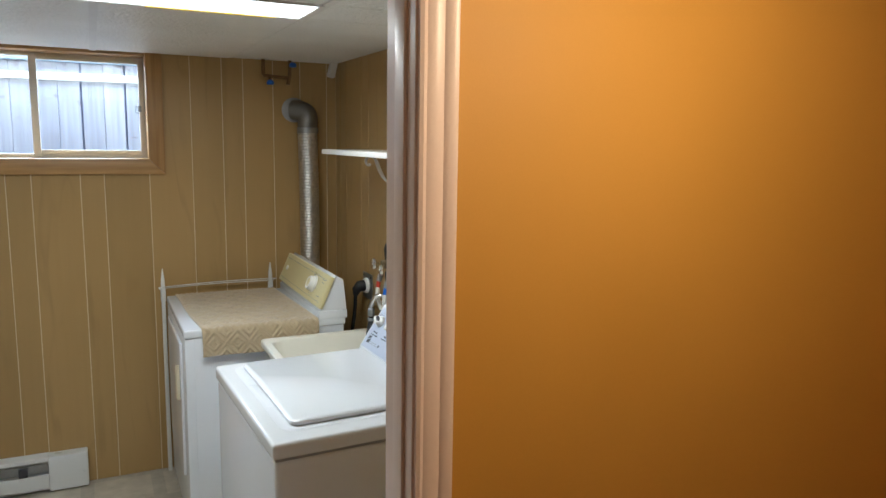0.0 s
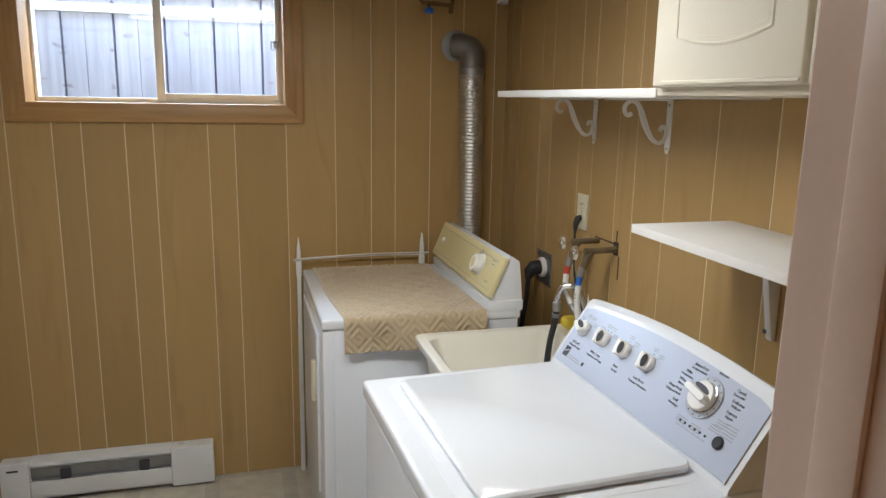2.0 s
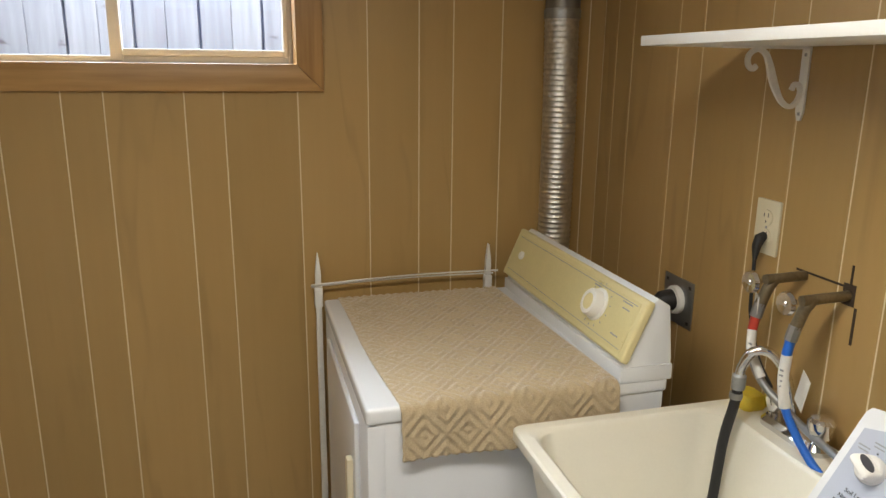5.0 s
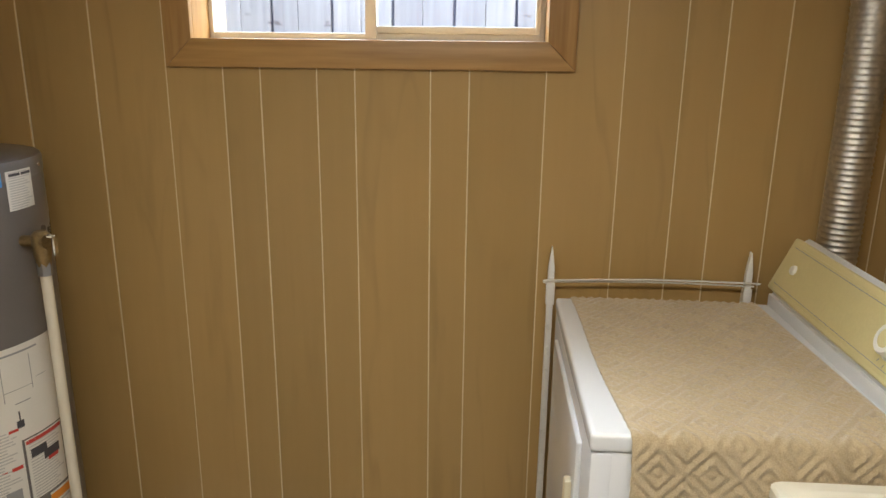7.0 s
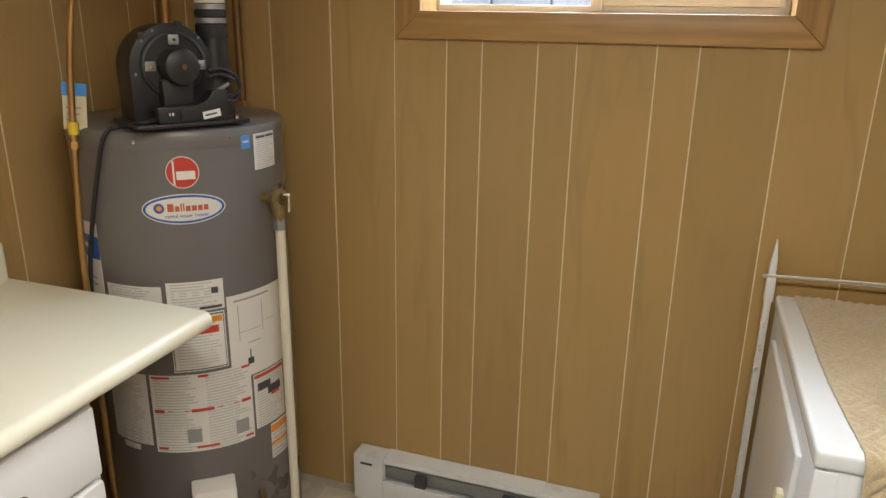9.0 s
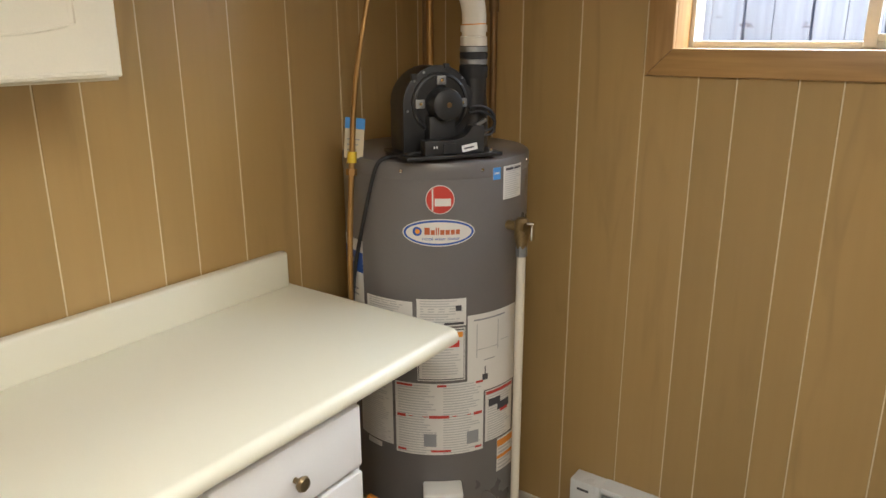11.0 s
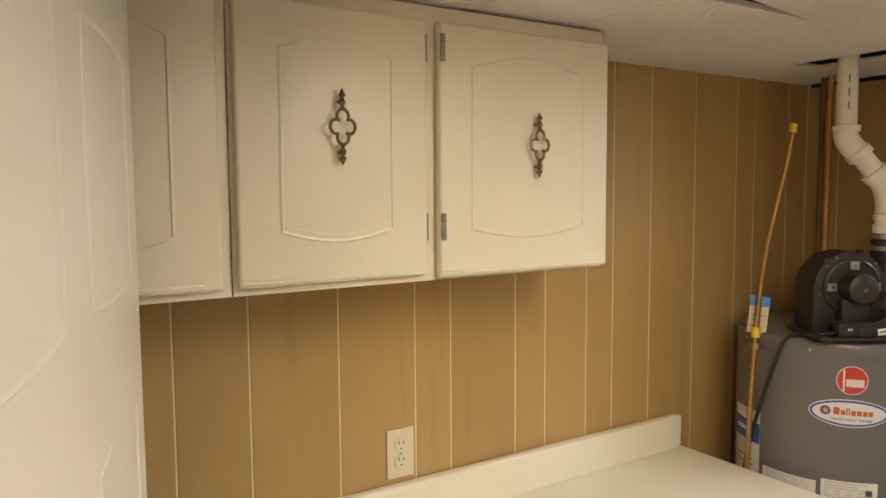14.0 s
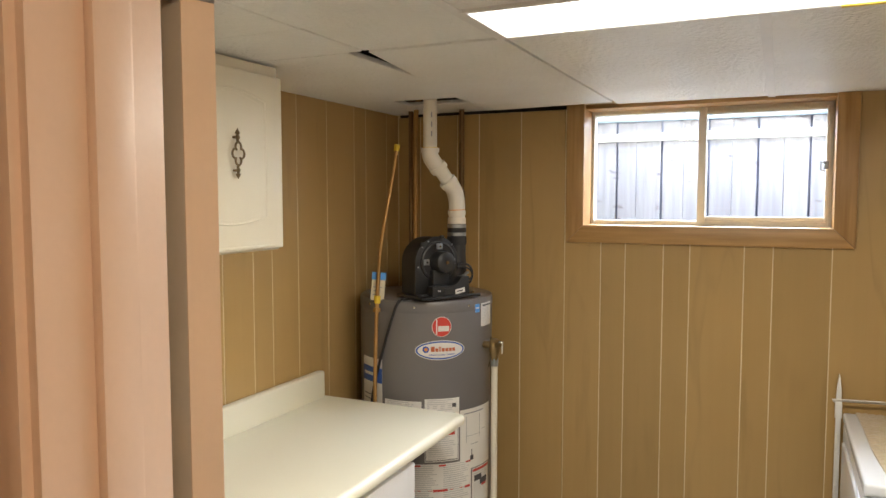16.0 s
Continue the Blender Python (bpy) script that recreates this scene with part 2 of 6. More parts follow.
ORANGEP = simple("orange_print", (0.80, 0.30, 0.03), 0.45)
YELLOW = simple("yellow_tape", (0.75, 0.55, 0.04), 0.5)
SPONGE = simple("yellow_soap", (0.80, 0.62, 0.06), 0.6, vary=0.1, scale=60, bump=0.3)
IVORY = simple("ivory_plastic", (0.70, 0.64, 0.47), 0.35, vary=0.02)
HEATERW = simple("heater_enamel", (0.74, 0.75, 0.75), 0.30, vary=0.03, coat=0.2)
BLUEHOSE = simple("blue_hose", (0.02, 0.14, 0.60), 0.4)
REDHOSE = simple("red_hose", (0.50, 0.05, 0.03), 0.4)
SHELFW = simple("white_melamine", (0.80, 0.79, 0.76), 0.35, vary=0.02)
NICKEL = simple("worn_nickel", (0.37, 0.35, 0.31), 0.38, 0.8, vary=0.2, scale=50)
DIFFUSER = emitter("lit_diffuser", (1.0, 0.96, 0.88), 3.5)
GROUND = simple("gravel_ground", (0.22, 0.21, 0.19), 0.9, vary=0.3, scale=30, bump=0.5)


# ---- geometry helpers ----
def add_box(bm, x0, x1, y0, y1, z0, z1, bevel=0.0, seg=2):
    made = bmesh.ops.create_cube(bm, size=1.0)["verts"]
    for v in made:
        v.co = Vector((x0 + (v.co.x + 0.5) * (x1 - x0), y0 + (v.co.y + 0.5) * (y1 - y0), z0 + (v.co.z + 0.5) * (z1 - z0)))
    if bevel:
        edges = list({e for v in made for e in v.link_edges})
        bmesh.ops.bevel(bm, geom=edges, offset=bevel, segments=seg, profile=0.6, affect="EDGES", clamp_overlap=True)
    return bm


def box(*a, bevel=0.0, seg=2):
    return add_box(bmesh.new(), *a, bevel=bevel, seg=seg)


def add_tube(bm, points, radius, sides=12, caps=True, radii=None):
    pts = [Vector(p) for p in points]
    rings, ref = [], None
    for i, p in enumerate(pts):
        d = (pts[min(i + 1, len(pts) - 1)] - pts[max(i - 1, 0)]).normalized()
        if ref is None:
            ref = d.orthogonal().normalized()
        ref = (ref - d * ref.dot(d)).normalized()
        side = d.cross(ref)
        r = radii[i] if radii else radius
        rings.append([bm.verts.new(p + (ref * math.cos(a) + side * math.sin(a)) * r) for a in (2 * math.pi * k / sides for k in range(sides))])
    for a, b in zip(rings, rings[1:]):
        for k in range(sides):
            bm.faces.new((a[k], a[(k + 1) % sides], b[(k + 1) % sides], b[k]))
    if caps:
        bm.faces.new(rings[0][::-1])
        bm.faces.new(rings[-1])
    return bm


def tube(points, radius, sides=12, radii=None):
    return add_tube(bmesh.new(), points, radius, sides, radii=radii)


def curve_pts(points, n=8):
    """A smooth line through the points."""
    p = [Vector(q) for q in points]
    p = [2 * p[0] - p[1]] + p + [2 * p[-1] - p[-2]]
    out = []
    for i in range(1, len(p) - 2):
        a, b, c, d = p[i - 1 : i + 3]
        for k in range(n):
            t = k / n
            out.append(0.5 * (2 * b + (c - a) * t + (2 * a - 5 * b + 4 * c - d) * t * t + (3 * b - a - 3 * c + d) * t ** 3))
    return out + [p[-2]]


def lathe(profile, centre=(0, 0, 0), sides=32):
    """Turn (radius, z) pairs round the upright axis."""
    bm = bmesh.new()
    rings = []
    for r, z in profile:
        rings.append([bm.verts.new((centre[0] + max(r, 1e-4) * math.cos(2 * math.pi * k / sides), centre[1] + max(r, 1e-4) * math.sin(2 * math.pi * k / sides), centre[2] + z)) for k in range(sides)])
    for a, b in zip(rings, rings[1:]):
        for k in range(sides):
            bm.faces.new((a[k], a[(k + 1) % sides], b[(k + 1) % sides], b[k]))
    bm.faces.new(rings[0][::-1])
    bm.faces.new(rings[-1])
    return bm


def prism(outline, axis, lo, hi, bevel=0.0):
    """Extrude a 2D outline along an axis: its pairs are the two other coordinates in order."""
    bm = bmesh.new()
    i = "xyz".index(axis)
    def at(p, v):
        q = list(p)
        q.insert(i, v)
        return q
    a = [bm.verts.new(at(p, lo)) for p in outline]
    b = [bm.verts.new(at(p, hi)) for p in outline]
    bm.faces.new(a[::-1])
    bm.faces.new(b)
    for k in range(len(a)):
        bm.faces.new((a[k], a[(k + 1) % len(a)], b[(k + 1) % len(a)], b[k]))
    bmesh.ops.recalc_face_normals(bm, faces=bm.faces)
    if bevel:
        bmesh.ops.bevel(bm, geom=list(bm.edges), offset=bevel, segments=2, profile=0.6, affect="EDGES", clamp_overlap=True)
    return bm


def moved(bm, m):
    bm.transform(m)
    return bm


def link(name, bm, material, smooth=True, label="", category="", group="", kind=""):
    me = bpy.data.meshes.new(name)
    bmesh.ops.recalc_face_normals(bm, faces=bm.faces)
    bm.to_mesh(me)
    bm.free()
    me.materials.append(material)
    if smooth:
        me.shade_smooth()
        me.set_sharp_from_angle(angle=radians(38))
    return tagged(new(name, me), label, category, group, kind)


def part(name, bm, material, parent, label=""):
    ob = link(name, bm, material, label=label)
    ob.parent = parent
    ob.matrix_parent_inverse = Matrix.Identity(4) if parent.parent else parent.matrix_basis.inverted()
    return ob


def thing(name, label, category, group="", kind="", at=None):
    """An empty at the thing's base, with its parts in world coordinates."""
    ob = tagged(new(name), label, category, group, kind)
    ob.empty_display_size = 0.05
    if at:
        ob.matrix_basis = Matrix.Translation(at)
    return ob


def text_bm(words, size, align="CENTER"):
    cu = bpy.data.curves.new("words", "FONT")
    cu.body, cu.size, cu.align_x, cu.align_y, cu.extrude = words, size, align, "CENTER", 0.0003
    cu.resolution_u = 2
    ob = bpy.data.objects.new("words", cu)
    me = bpy.data.meshes.new_from_object(ob)
    bm = bmesh.new()
    bm.from_mesh(me)
    bpy.data.objects.remove(ob)
    bpy.data.curves.remove(cu)
    bpy.data.meshes.remove(me)
    return bm


# ---- plan ----
WX, EX, NY, SY, CZ = -1.40, 1.218, 4.207, 1.752, 1.974
HALLY = 1.636            # hall face of the door wall
DX0, DX1, DZ = -0.281, 0.540, 1.945
OX0, OX1, OZ0, OZ1 = -0.556, 0.328, 1.503, 1.962   # window opening


# ---- structure ----
def structure(name, bm, mat, label, smooth=False):
    return link(name, bm, mat, smooth, label, "structure", "", "structure")


structure("floor", box(WX - 0.1, EX + 0.1, SY - 0.12, NY + 0.1, -0.12, 0.0), FLOOR, "worn printed sheet vinyl floor in beige and grey")
structure("floor_hall", box(-1.5, 2.3, -1.4, SY - 0.121, -0.12, -0.002), simple("hall_floor", (0.30, 0.22, 0.14), 0.6, vary=0.15, scale=12), "plain brown hall floor")

wall_n = structure("wall_north", box(WX - 0.1, OX0 - 0.02, NY + 0.0014, NY + 0.30, -0.1, 2.3), GROOVE, "basement wall behind tan vertical panelling with pale grooves")
part("wall_block", box(OX1 + 0.02, EX + 0.1, NY + 0.0014, NY + 0.30, -0.1, 2.3), GROOVE, wall_n)
part("wall_block", box(OX0 - 0.02, OX1 + 0.02, NY + 0.0014, NY + 0.30, -0.1, OZ0 - 0.02), GROOVE, wall_n)
part("wall_block", box(OX0 - 0.02, OX1 + 0.02, NY + 0.0014, NY + 0.30, OZ1 + 0.02, 2.3), GROOVE, wall_n)
wall_w = structure("wall_west", box(WX - 0.1, WX - 0.0014, SY, NY + 0.0014, -0.1, 2.3), GROOVE, "tan vertical wood-look panelling with pale grooves above the counter")
wall_e = structure("wall_east", box(EX + 0.0014, EX + 0.1, SY, NY + 0.0014, -0.1, 2.3), GROOVE, "tan vertical wood-look panelling with pale grooves behind the laundry machines")
wall_s = structure("wall_south", box(WX, DX0 - 0.02, HALLY, HALLY + 0.03, 0.0, 2.3), ORANGE, "orange painted partition wall with the door opening")
part("wall_block", box(DX1 + 0.02, EX + 1.1, HALLY, HALLY + 0.03, 0.0, 2.3), ORANGE, wall_s)
part("wall_block", box(DX0 - 0.02, DX1 + 0.02, HALLY, SY, DZ + 0.02, 2.3), ORANGE, wall_s)
part("room_lining", box(WX, DX0 - 0.02, HALLY + 0.03, SY, 0.0, 2.3), PANEL, wall_s, "tan panelling on the room side")
part("room_lining", box(DX1 + 0.02, EX + 1.1, HALLY + 0.03, SY, 0.0, 2.3), PANEL, wall_s, "tan panelling on the room side")
structure("wall_hall_east", box(2.2, 2.3, -1.4, HALLY, 0.0, 2.3), ORANGE, "orange painted hall wall")
structure("wall_hall_west", box(-1.5, -1.4, -1.4, HALLY, 0.0, 2.3), ORANGE, "orange painted hall wall")
structure("wall_hall_south", box(-1.4, 2.2, -1.4, -1.3, 0.0, 2.3), ORANGE, "orange painted hall wall")
structure("ceiling_hall", box(-1.5, 2.3, -1.4, HALLY, 2.02, 2.1), HALLWHITE, "white painted hall ceiling")

# ceiling: tiles of unequal size hung in a grid, with gaps at the pipes
GX = (-1.40, -0.80, -0.43, 0.118, 0.705, 1.218)
GY = (1.755, 2.06, 2.645, 2.912, 4.207)
bm = bmesh.new()
tilt = random.Random(4)
for i in range(5):
    for j in range(4):
        x0, x1, y0, y1 = GX[i], GX[i + 1], GY[j], GY[j + 1]
        if j == 2 and i in (2, 3):
            continue                      # the light fixture hangs here
        z = CZ + tilt.uniform(0.0, 0.003)
        g = 0.0018
        if i == 0 and j == 3:             # cut round the flue and pipes
            for a in ((-1.40, -0.85, 2.914, 3.765), (-1.40, -1.186, 3.768, 4.188), (-1.184, -0.932, 3.905, 4.180), (-0.929, -0.90, 3.768, 4.184)):
                add_box(bm, a[0], a[1], a[2], a[3], z, z + 0.014, 0.002, 1)
            continue
        if i == 1 and j == 3:             # sagging tile, open along one edge
            z -= 0.004
            a = [(-0.785, 2.914), (-0.4318, 2.914), (-0.4318, 4.11), (-0.92, 4.17), (-0.848, 3.32)]
            low = [bm.verts.new((x, y, z)) for x, y in a]
            top = [bm.verts.new((x, y, z + 0.014)) for x, y in a]
            bm.faces.new(low), bm.faces.new(top)
            for k in range(5):
                bm.faces.new((low[k], low[(k + 1) % 5], top[(k + 1) % 5], top[k]))
            continue
        add_box(bm, x0 + g, x1 - g, y0 + g, y1 - g, z, z + 0.014, 0.002, 1)
ceiling = structure("ceiling", bm, CEIL, "suspended ceiling of white stippled tiles with gaps at the pipes")
bm = bmesh.new()
for x, y0, y1 in ((0.118, 2.912, 4.207), (0.705, 1.755, 2.912), (-0.43, 1.755, 2.912), (0.118, 1.755, 2.645)):
    add_box(bm, x - 0.012, x + 0.012, y0, y1, CZ - 0.0025, CZ - 0.0005)
structure("ceiling_grid", bm, TBAR, "white metal bars of the suspended ceiling")
# lid and lining coloured near black, so the tile gaps read as shade
void = structure("ceiling_void_shade", box(WX - 0.1, EX + 0.1, SY - 0.07, NY + 0.1, 2.22, 2.3), VOIDSHADE, "near-black lid over the suspended ceiling, coloured as the void's shade")
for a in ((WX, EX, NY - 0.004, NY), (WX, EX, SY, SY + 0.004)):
    part("shade_lining", box(a[0], a[1], a[2], a[3], CZ + 0.016, 2.22), VOIDSHADE, void)
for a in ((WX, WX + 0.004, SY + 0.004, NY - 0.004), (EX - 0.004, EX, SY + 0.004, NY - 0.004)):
    part("shade_lining", box(a[0], a[1], a[2], a[3], CZ + 0.016, 2.22), VOIDSHADE, void)

# window: oak casing, reveal, vinyl slider, fence outside
win = thing("window_1", "basement sliding window in oak casing with pale vinyl frame", "window", kind="structure", at=(-0.115, NY, OZ0))
T = 0.070
part("casing_bottom", prism([(OX0 - T, OZ0 - T), (OX1 + T, OZ0 - T), (OX1, OZ0), (OX0, OZ0)], "y", NY - 0.016, NY + 0.004, 0.003), TRIM_X, win, "varnished oak casing")
part("casing_side", prism([(OX0 - T, OZ0 - T), (OX0, OZ0), (OX0, OZ1 + 0.02), (OX0 - T, OZ1 + 0.02)], "y", NY - 0.016, NY + 0.004, 0.003), TRIM_Z, win, "varnished oak casing")
part("casing_side", prism([(OX1 + T, OZ0 - T), (OX1, OZ0), (OX1, OZ1 + 0.02), (OX1 + T, OZ1 + 0.02)], "y", NY - 0.016, NY + 0.004, 0.003), TRIM_Z, win, "varnished oak casing")
for a, mat in (((OX0 - 0.018, OX0, NY + 0.004, NY + 0.20, OZ0 - 0.018, OZ1 + 0.018), TRIM_Z), ((OX1, OX1 + 0.018, NY + 0.004, NY + 0.20, OZ0 - 0.018, OZ1 + 0.018), TRIM_Z),
               ((OX0, OX1, NY + 0.004, NY + 0.20, OZ0 - 0.018, OZ0), TRIM_X), ((OX0, OX1, NY + 0.004, NY + 0.20, OZ1, OZ1 + 0.018), TRIM_X)):
    part("reveal_board", box(*a, bevel=0.002), mat, win)
fy0, fy1 = NY + 0.115, NY + 0.165
for a in ((OX0, OX0 + 0.012, fy0, fy1, OZ0, OZ1), (OX1 - 0.012, OX1, fy0, fy1, OZ0, OZ1), (OX0 + 0.012, OX1 - 0.012, fy0, fy1, OZ0, OZ0 + 0.018), (OX0 + 0.012, OX1 - 0.012, fy0, fy1, OZ1 - 0.016, OZ1)):
    part("window_frame", box(*a, bevel=0.003), VINYL_FRAME, win)
for a in ((-0.138, -0.108, fy0 - 0.012, fy0 + 0.02, OZ0 + 0.004, OZ1 - 0.004), (OX1 - 0.025, OX1 - 0.012, fy0 - 0.010, fy0 + 0.02, OZ0 + 0.018, OZ1 - 0.016), (-0.108, OX1 - 0.025, fy0 - 0.010, fy0 + 0.02, OZ0 + 0.018, OZ0 + 0.036), (-0.108, OX1 - 0.025, fy0 - 0.010, fy0 + 0.02, OZ1 - 0.030, OZ1 - 0.016)):
    part("sash_rail", box(*a, bevel=0.003), VINYL_FRAME, win)
for a in ((OX0 + 0.01, -0.12, fy1 - 0.018, fy1 - 0.014), (-0.12, OX1 - 0.02, fy0 + 0.002, fy0 + 0.006)):
    pane = part("pane", box(a[0], a[1], a[2], a[3], OZ0 + 0.01, OZ1 - 0.01), GLASS, win)
    pane.visible_shadow = False
part("latch", box(OX1 - 0.032, OX1 - 0.016, fy0 - 0.022, fy0 - 0.008, 1.715, 1.745, bevel=0.003), STEEL, win, "small grey latch")
part("latch_lever", tube([(OX1 - 0.024, fy0 - 0.02, 1.735), (OX1 - 0.042, fy0 - 0.03, 1.742), (OX1 - 0.042, fy0 - 0.03, 1.712), (OX1 - 0.028, fy0 - 0.022, 1.708)], 0.003, 8), STEEL, win)

# outside
structure("ground", box(-60, 60, 4.62, 90, 0.9, 1.15), GROUND, "bare gravel ground outside the window")
fence = thing("board_fence", "weathered grey board fence close outside the window", "fence", at=(-0.1, 5.2, 1.15))
fr = random.Random(11)
x = -0.597 - 0.217 * 6
for k in range(13):
    w = fr.uniform(0.095, 0.118)
    part("board", box(x + 0.009, x + w, 5.020, 5.038, 1.15, 2.75, bevel=0.002, seg=1), FENCE, fence)
    part("board", box(x + w + 0.0006, x + 0.217, 5.021, 5.040, 1.15, 2.75, bevel=0.002, seg=1), FENCE, fence)
    x += 0.217
part("front_rail", box(-1.9, 1.9, 5.008, 5.0195, 1.890, 1.928, bevel=0.003), simple("whitened_rail", (0.78, 0.78, 0.80), 0.7), fence, "whitened rail across the boards")
part("cap_strip", box(-1.9, 1.9, 4.995, 5.018, 1.985, 2.015, bevel=0.003), simple("blue_grey_strip", (0.26, 0.34, 0.42), 0.6), fence, "blue-grey strip along the fence")
# added sheet; its blue-grey colour stands in for shade between the boards
part("backing", box(-1.9, 1.9, 5.042, 5.06, 1.15, 2.6), simple("fence_gap_shade", (0.22, 0.25, 0.40), 0.9), fence, "blue-grey sheet standing in for the shade in the gaps")

# door opening: jambs, stops, casings; open door
jamb = structure("door_frame", box(DX1, DX1 + 0.018, HALLY - 0.001, SY + 0.001, 0, DZ, bevel=0.002), CASING, "painted door jamb with moulded casing")
part("jamb", box(DX0 - 0.018, DX0, HALLY - 0.001, SY - 0.003, 0, DZ, bevel=0.002), CASING, jamb)
part("head_jamb", box(DX0, DX1, HALLY - 0.001, SY + 0.01, DZ - 0.001, DZ + 0.018, bevel=0.002), CASING, jamb)
part("stop", box(DX0 - 0.0005, DX0 + 0.010, HALLY + 0.042, HALLY + 0.077, 0, DZ, bevel=0.004), CASING, jamb)
part("stop", box(DX1 - 0.006, DX1 + 0.0005, HALLY + 0.030, HALLY + 0.070, 0, DZ, bevel=0.003), CASING, jamb)


def casing_profile(x0, sign, wide=1.0):
    """Moulded casing outline in x and y, from the opening outward, on the hall face."""
    prof = [(0.0, 0.0), (0.0, 0.009), (0.006, 0.012), (0.012, 0.010), (0.018, 0.013), (0.030, 0.014), (0.040, 0.012), (0.044, 0.016), (0.056, 0.019), (0.062, 0.018), (0.062, 0.0)]
    return [(x0 + sign * u * wide, HALLY - v) for u, v in prof]


part("casing", prism(casing_profile(DX1 + 0.004, 1), "z", 0, DZ + 0.07), CASING, jamb)
part("casing", prism(casing_profile(DX0 - 0.008, -1, 1.45), "z", 0, DZ + 0.07), CASING, jamb)
part("casing_head", box(DX0 - 0.014, DX1 + 0.014, HALLY - 0.015, HALLY, DZ + 0.006, DZ + 0.07, bevel=0.004), CASING, jamb)
part("room_casing", box(DX1 + 0.020, DX1 + 0.076, SY, SY + 0.012, 0, DZ + 0.06, bevel=0.005), CASING, jamb)

door = thing("door_1", "white moulded panel door swung wide open against the wall", "door", kind="structure", at=(-0.285, 1.815, 0))
DL, DH, DT = 0.765, 1.93, 0.031
leaf = add_box(bmesh.new(), -DL, 0, 0, DT, 0.012, DH, 0.002)
lm = Matrix.Translation((-0.285, 1.772, 0)) @ Matrix.Rotation(-math.atan(0.294), 4, "Z")
part("leaf", moved(leaf, lm), DOORPAINT, door)
# the hall lamp's warm light on this edge is put into its peach colour
part("leaf_edge", moved(box(-0.0004, 0.0008, 0.0005, DT - 0.0005, 0.014, DH - 0.002), lm), EDGEWARM, door, "door edge tinted peach for the hall's warm light")
for cx in (-0.565, -0.200):
    for z0, z1 in ((0.22, 0.80), (0.98, 1.38), (1.52, 1.80)):
        for side in (DT - 0.0025, 0.0025):
            ring = []
            w2, zm, zh = 0.13, (z0 + z1) / 2, (z1 - z0) / 2
            for k in range(41):
                a = 2 * math.pi * k / 40
                ca, sa = math.cos(a), math.sin(a)
                f = 1 / max(abs(ca), abs(sa)) ** 0.85
                ring.append(lm @ Vector((cx + w2 * ca * f, side, zm + zh * sa * f)))
            part("panel_moulding", tube(ring, 0.0045, 6), DOORPAINT, door)
for z in (0.25, 1.02, 1.815):
    hg = part("hinge", moved(box(0.0, 0.002, 0.002, 0.030, z - 0.045, z + 0.045), lm), STEEL, door, "dull grey metal hinge")
    part("hinge_pin", moved(tube([(0.002, -0.005, z - 0.047), (0.002, -0.005, z + 0.047)], 0.005, 8), lm), STEEL, door)


# wall panelling, each strip a piece between the pale grooves
def boards(wall, axis, cuts, face, inward, z0, z1, skip=None):
    for a, b in zip(cuts, cuts[1:]):
        lo, hi = a + 0.0016, b - 0.0016
        spans = [(z0, z1)] if skip is None else skip(lo, hi)
        d0, d1 = sorted((face, face - inward * 0.0088))
        soft = 0.0015 if len(spans) == 1 else 0.0
        bm = bmesh.new()
        for u0, u1, s0, s1 in ((lo, hi, *s) if len(s) == 2 else s for s in spans):
            add_box(bm, *((u0, u1, d0, d1) if axis == "x" else (d0, d1, u0, u1)), s0, s1, soft, 1)
        part("panel_board", bm, PANEL, wall)


def round_window(lo, hi):
    wl, wr, zb = OX0 - 0.03, OX1 + 0.03, OZ0 - 0.03
    if hi < -0.55:
        return [(0.0, CZ - 0.009)]        # stops short of the ceiling
    if hi < wl or lo > wr:
        return [(0.0, CZ + 0.012)]
    out = [(0.0, zb)]
    if lo < wl:
        out.append((lo, wl, zb, CZ + 0.012))
    if hi > wr:
        out.append((wr, hi, zb, CZ + 0.012))
    return out


N_CUTS = (-1.3996, -1.29, -1.112, -1.011, -0.823, -0.634, -0.487, -0.391, -0.246, -0.149, 0.042, 0.139, 0.329, 0.518, 0.661, 0.759, 0.902, 1.035, 1.17, 1.2196)
W_CUTS = (1.757, 1.95, 2.138, 2.286, 2.482, 2.673, 2.771, 2.965, 3.063, 3.207, 3.305, 3.452, 3.640, 3.835, 3.925, 4.10, 4.2086)
E_CUTS = (1.757, 1.98, 2.18, 2.38, 2.478, 2.583, 2.782, 2.983, 3.138, 3.24, 3.398, 3.497, 3.722, 3.822, 4.04, 4.13, 4.2086)
# near-black strip on the wall: painted shade above the short boards
part("gap_shade", box(WX + 0.01, -0.56, NY + 0.0002, NY + 0.0012, CZ - 0.0088, CZ + 0.02), VOIDSHADE, void)
boards(wall_n, "x", N_CUTS, NY, -1, 0, CZ, round_window)
boards(wall_w, "y", W_CUTS, WX, 1, 0.0, CZ + 0.012)
boards(wall_e, "y", E_CUTS, EX, -1, 0.0, CZ + 0.012)


# ---- light fixture and heater ----
fix = thing("fluorescent_fixture", "lit fluorescent fixture with a white diffuser in the ceiling", "ceiling light", at=(0.139, 2.78, CZ))
part("frame", box(-0.428, 0.703, 2.649, 2.662, CZ - 0.004, CZ + 0.05), TBAR, fix)
part("frame", box(-0.428, 0.703, 2.897, 2.910, CZ - 0.004, CZ + 0.05), TBAR, fix)
part("frame", box(-0.428, -0.414, 2.662, 2.897, CZ - 0.004, CZ + 0.05), TBAR, fix)
part("frame", box(0.691, 0.703, 2.662, 2.897, CZ - 0.004, CZ + 0.05), TBAR, fix)
